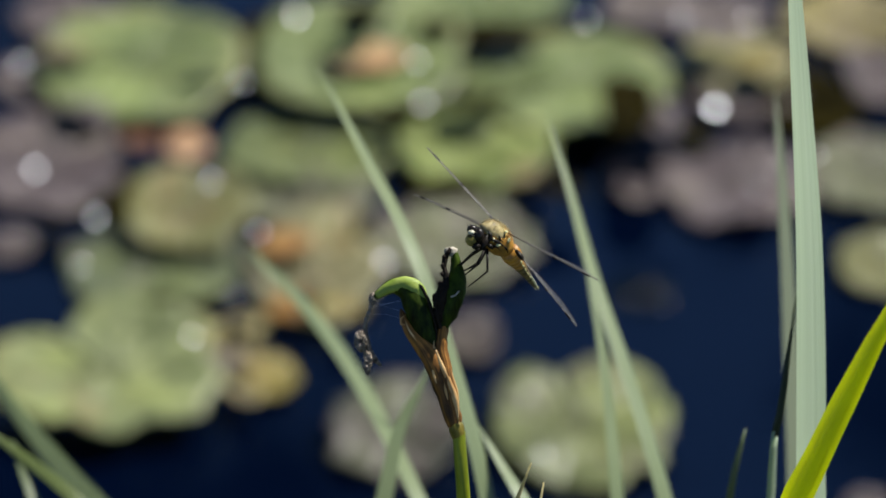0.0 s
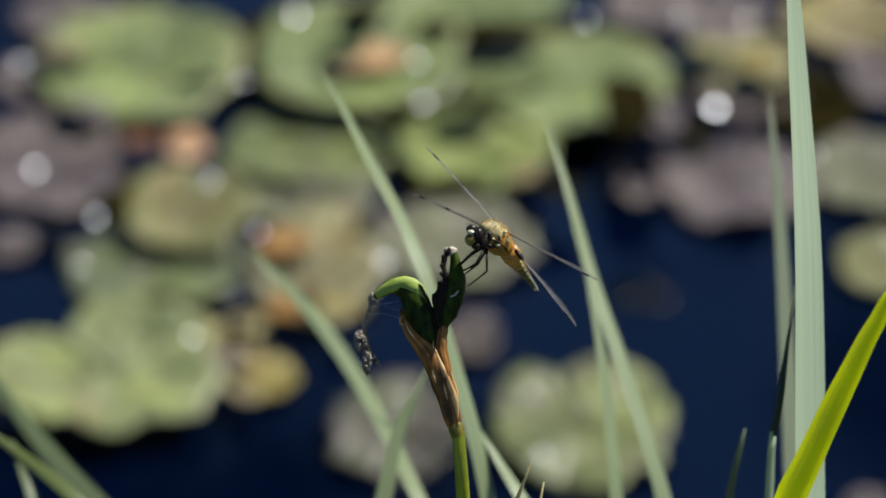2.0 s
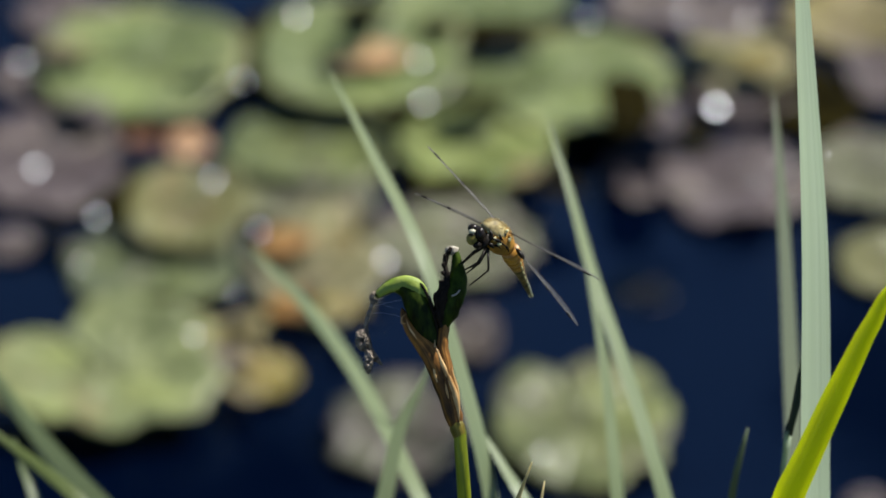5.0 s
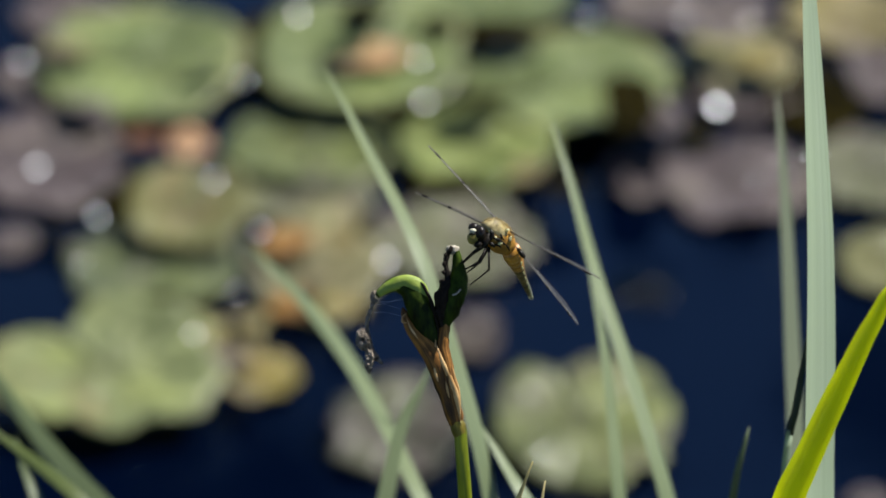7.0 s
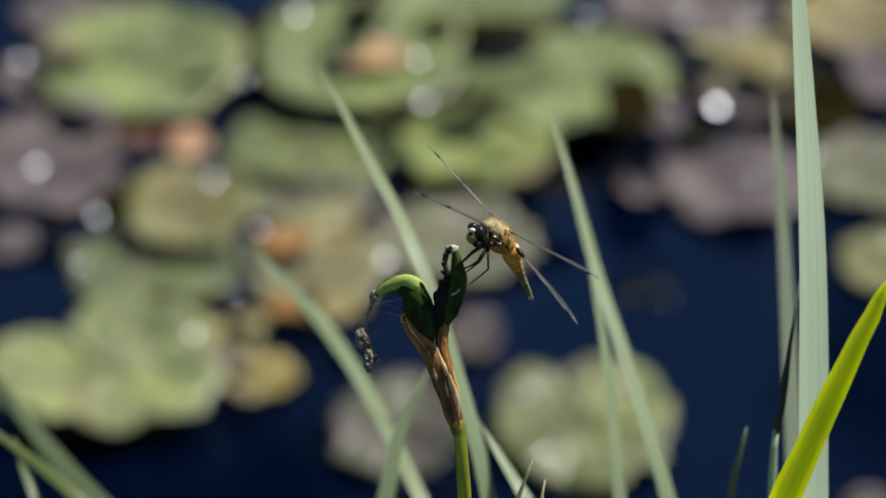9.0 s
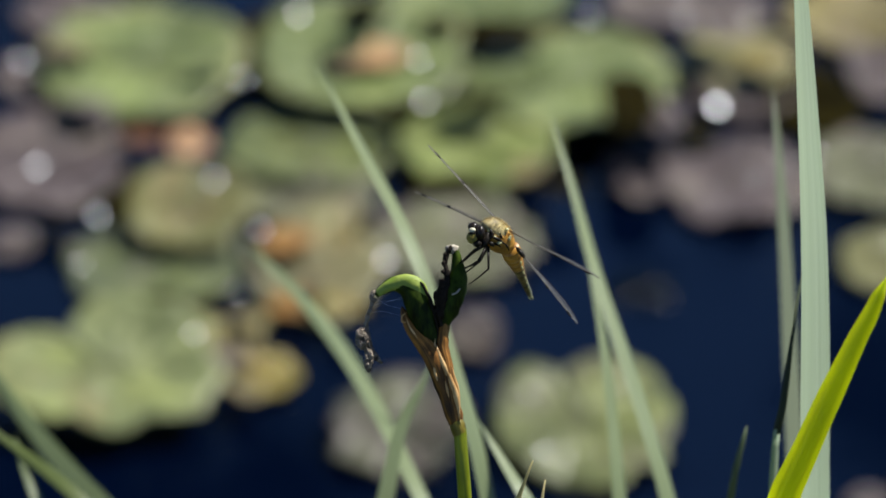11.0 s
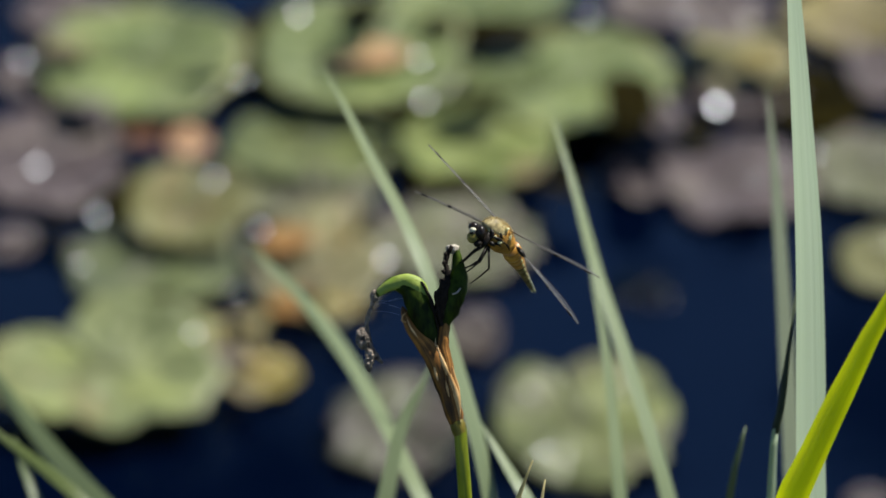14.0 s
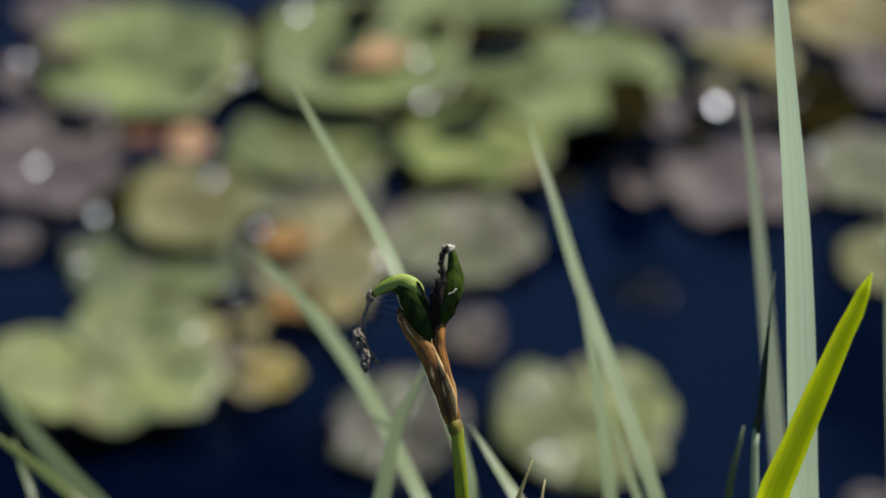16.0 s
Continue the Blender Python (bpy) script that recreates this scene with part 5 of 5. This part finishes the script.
# ---------------------------------------------------------------- what moves


def sway(ob, pivot, turns):
    """Blown about its root: thousandths of a radian, time by time."""
    walk(ob, [(t, Matrix.Translation(pivot) @ Matrix.Rotation(a / 1000, 4, AXIS)) for t, a in zip(TIMES, turns)])


def motions():
    sway(tall, tall.location.copy(), (0, 1.8, -6.3, -1.4, -1.5, -1.6, -3.6, 2.5, 3.7, 10.5, 11.5, 11.6, 11, 7.4, 2, 4, 2, 2, -1.6, 5.3, -2.6, -5, -23.4, -30.8, -28.9, -22.2, -20.9, -32.6, -19.7, -15.4))
    sway(front, front.location.copy(), (0, -5.8, -16.5, -23.9, -11, 8.5, -18.5, -12.9, -15.5, -16.2, -15.7, -24.6, -31, -16.2, -21, -24, -15.2, -16.9, -15.2, -2, -9.2, -27.8, -72.6, -62, -52.2, -64.5, -79.1, -50.6, -32.7, -43.3))
    sway(mid, mid.location.copy(), (0, 0.8, 8.3, -1.3, -3.3, -0.6, -1.7, 3, -2.8, 0.1, 1.6, 0.8, -1, 0.1, 4, 0.5, -1.6, -5.5, -1.5, -2.3, 4.5, -20.9, -19, -23.7, -32.2, -44.5, -64.3, -52, -36.9, -32.2))
    sway(mid_third, mid_third.location.copy(), (0, 0.8, 8.3, -1.3, -3.3, -0.6, -1.7, 3, -2.8, 0.1, 1.6, 0.8, -1, 0.1, 4, 0.5, -1.6, -5.5, -1.5, -2.3, 4.5, -18, -22, -27, -35, -44, -58, -56, -60, -68))
    sway(long, long.location.copy(), (0, 33.5, 4.1, 10, 3, -7.4, 28.6, 16.5, 10.3, 9.5, 4.9, 0.7, 7.7, 5.2, -0.7, -3.9, 0.3, -1.5, -4, 3.1, 3.2, -10.4, -13.9, -19, -15.6, -26.8, -50.9, -69, -28.5, -46.6))
    sway(behind, behind.location.copy(), (0, 1.5, -9.3, -9.4, -8.7, -8.8, -11.3, -5.7, -4.1, -2.4, -0.2, -3.4, -3.3, -5.7, -6.4, -5.4, -6.3, -11.4, -11.2, -10.3, -13.4, -30.6, -47.9, -43, -38, -50.4, -95, -48.8, -57, -50.4))
    sway(twisted, twisted.location.copy(), (0, 4.1, 0.8, -18.6, -3.7, -4.9, 3.5, 0.1, 17.1, 25.7, 24.3, 25.5, 22.4, 8.6, -0.9, 1.6, 12.1, 0.2, -0.7, 16.6, -2.4, -22.6, -61, -80.3, -89.9, -79.2, -58.9, -76, -29, -38.6))
    sway(faint, faint.location.copy(), (0, 3.8, -3, -3.2, -0.7, -0.8, 0.3, 2.8, 2.7, 5.4, 4.9, 5.1, 3.9, 4.1, 0.3, -0.7, -0.9, -3.7, -11.5, -3.3, -3, -18.7, -33.3, -44, -50.6, -44, -24, -30.7, -22.7, -6.8))
    sway(edge, edge.location.copy(), (0, -0.2, -0.3, -25.5, -6.2, -0.9, -1, -6.8, -1.4, -4, -4.6, -4.4, -4.2, -4.1, -3.9, -4.9, -5.1, -5.3, -10.6, -4.8, -26.7, -45.9, -43.1, -39, -48.7, -45.9, -54.2, -44.5, -32, -37.6))
    sway(mid_low, mid_low.location.copy(), (0, 0.6, 6.2, -1, -2.5, -0.4, -1.3, 2.2, -2.1, 0.1, 1.2, 0.6, -0.8, 0.1, 3, 0.4, -1.2, -4.1, -1.1, -1.7, 3.4, -15.7, -14.2, -17.8, -24.2, -33.4, -48.2, -39, -27.7, -24.2))
    sway(low, low.location.copy(), (0, 0.5, 5, -0.8, -2, -0.4, -1, 1.8, -1.7, 0.1, 1, 0.5, -0.6, 0.1, 2.4, 0.3, -1, -3.3, -0.9, -1.4, 2.7, -12.5, -11.4, -14.2, -19.3, -26.7, -38.6, -31.2, -22.1, -19.3))
    sway(cross_left, cross_left.location.copy(), (0, 3.4, 0.4, 1, 0.3, -0.7, 2.9, 1.7, 1, 1, 0.5, 0.1, 0.8, 0.5, -0.1, -0.4, 0, -0.2, -0.4, 0.3, 0.3, -1, -1.4, -1.9, -1.6, -2.7, -5.1, -6.9, -2.9, -4.7))
    sway(cross_right, cross_right.location.copy(), (0, 0.3, 2.9, -0.5, -1.2, -0.2, -0.6, 1, -1, 0, 0.6, 0.3, -0.3, 0, 1.4, 0.2, -0.6, -1.9, -0.5, -0.8, 1.6, -7.3, -6.6, -8.3, -11.3, -15.6, -22.5, -18.2, -12.9, -11.3))
    sway(left_a, left_a.location.copy(), (0, 10, 1.2, 3, 0.9, -2.2, 8.6, 5, 3.1, 2.9, 1.5, 0.2, 2.3, 1.6, -0.2, -1.2, 0.1, -0.4, -1.2, 0.9, 1, -3.1, -4.2, -5.7, -4.7, -8, -15.3, -20.7, -8.5, -14))
    sway(left_b, left_b.location.copy(), (0, 6.7, 0.8, 2, 0.6, -1.5, 5.7, 3.3, 2.1, 1.9, 1, 0.1, 1.5, 1, -0.1, -0.8, 0.1, -0.3, -0.8, 0.6, 0.6, -2.1, -2.8, -3.8, -3.1, -5.4, -10.2, -13.8, -5.7, -9.3))
    sway(left_c, left_c.location.copy(), (0, 0.6, -2.2, -0.5, -0.5, -0.6, -1.3, 0.9, 1.3, 3.7, 4, 4.1, 3.9, 2.6, 0.7, 1.4, 0.7, 0.7, -0.6, 1.9, -0.9, -1.8, -8.2, -10.9, -10.2, -7.8, -7.4, -11.5, -7, -5.4))
    sway(left_d, left_d.location.copy(), (0, 0.4, -1.5, -0.3, -0.4, -0.4, -0.8, 0.6, 0.9, 2.5, 2.7, 2.7, 2.6, 1.7, 0.5, 0.9, 0.5, 0.5, -0.4, 1.2, -0.6, -1.2, -5.5, -7.2, -6.8, -5.2, -4.9, -7.7, -4.6, -3.6))
    # the stem springs back as the insect leaves
    sway(stem, stem_origin, (0, -.8, 0, -.8, -.8, 0, 1.5, 0, 0, 0, 0, 0, -.8, -.8, -.8, -.8, -.8, -.8, 0, -.8, 0, -.8, -4, -5.5, -5, -4.8, -5, -5.5, -5.5, -5.5))
    # perched, then off in a tenth of a second
    tilt = LEAN.to_3x3().to_4x4()

    def perch(dx, dz=0.0):
        return Matrix.Translation(lean(18.4 + dx, 0, 4.0 + dz)) @ tilt

    body_turn = ABDOMEN_REST.rotation_difference(Vector((14.5, 28, -15))).to_matrix().to_4x4()
    aloft = Matrix.Translation(lean(9.6, 0, 34.2)) @ tilt @ body_turn
    walk(dragonfly, [(0, perch(0)), (.5, perch(-.2)), (1, perch(0)), (2, perch(-.2)), (3, perch(.4)), (4, perch(0)), (7, perch(0)), (9, perch(-.2)), (12.5, perch(-.2)), (14, perch(0)),
                     (14.5, perch(-.2)), (14.6, perch(-.5)), (14.7, perch(-1.0, -.1)), (14.8, aloft), (14.9, Matrix.Translation(lean(-45, -40, 260)) @ tilt @ body_turn),
                     (15.2, Matrix.Translation((-0.55, -0.9, 2.0)) @ tilt @ body_turn), (16, Matrix.Translation((-2.6, -3.6, 3.2)) @ tilt @ body_turn)])
    hinge = abdomen.location.copy()
    droop = ((0, 0, 0), (1.5, 0, 0), (2, 0, -.4), (2.5, -.3, -.5), (3, -.9, -1.3), (3.5, -1, -2.1), (4, -1.2, -2.3), (6.5, -1.7, -3.3), (9, -1.5, -3.6), (12, -1.5, -3.8), (13, -1.4, -3.5),
             (13.5, -1.4, -3.3), (14, -1.2, -1.6), (14.5, -.8, -1), (14.7, -.6, .2), (14.8, 0, -2), (16, 0, -2))
    walk(abdomen, [(t, Matrix.Translation(hinge) @ ABDOMEN_REST.rotation_difference(ABDOMEN_REST + Vector((dx, 0, dz))).to_matrix().to_4x4()) for t, dx, dz in droop])
    inverse = body_turn.to_3x3().inverted()
    for ob, up, down in zip(wings, ((36, 5, 5), (33, 12, 1), (-26, 20, -2), (-18, -20, -9)), ((34, 5, -12), (31, 12, -16), (-25, 20, -16), (-18, -18, -20))):
        root, rest = WING_REST[ob]

        def beat(way):
            return Matrix.Translation(root) @ rest.rotation_difference(inverse @ Vector(way)).to_matrix().to_4x4()

        still = Matrix.Translation(root)
        walk(ob, [(0, still), (14.6, still), (14.7, still), (14.8, beat(up)), (14.9, beat(down)), (15, beat(up)), (15.1, beat(down)), (15.2, beat(up)), (15.3, beat(down)), (15.4, beat(up)), (16, beat(up))])


motions()
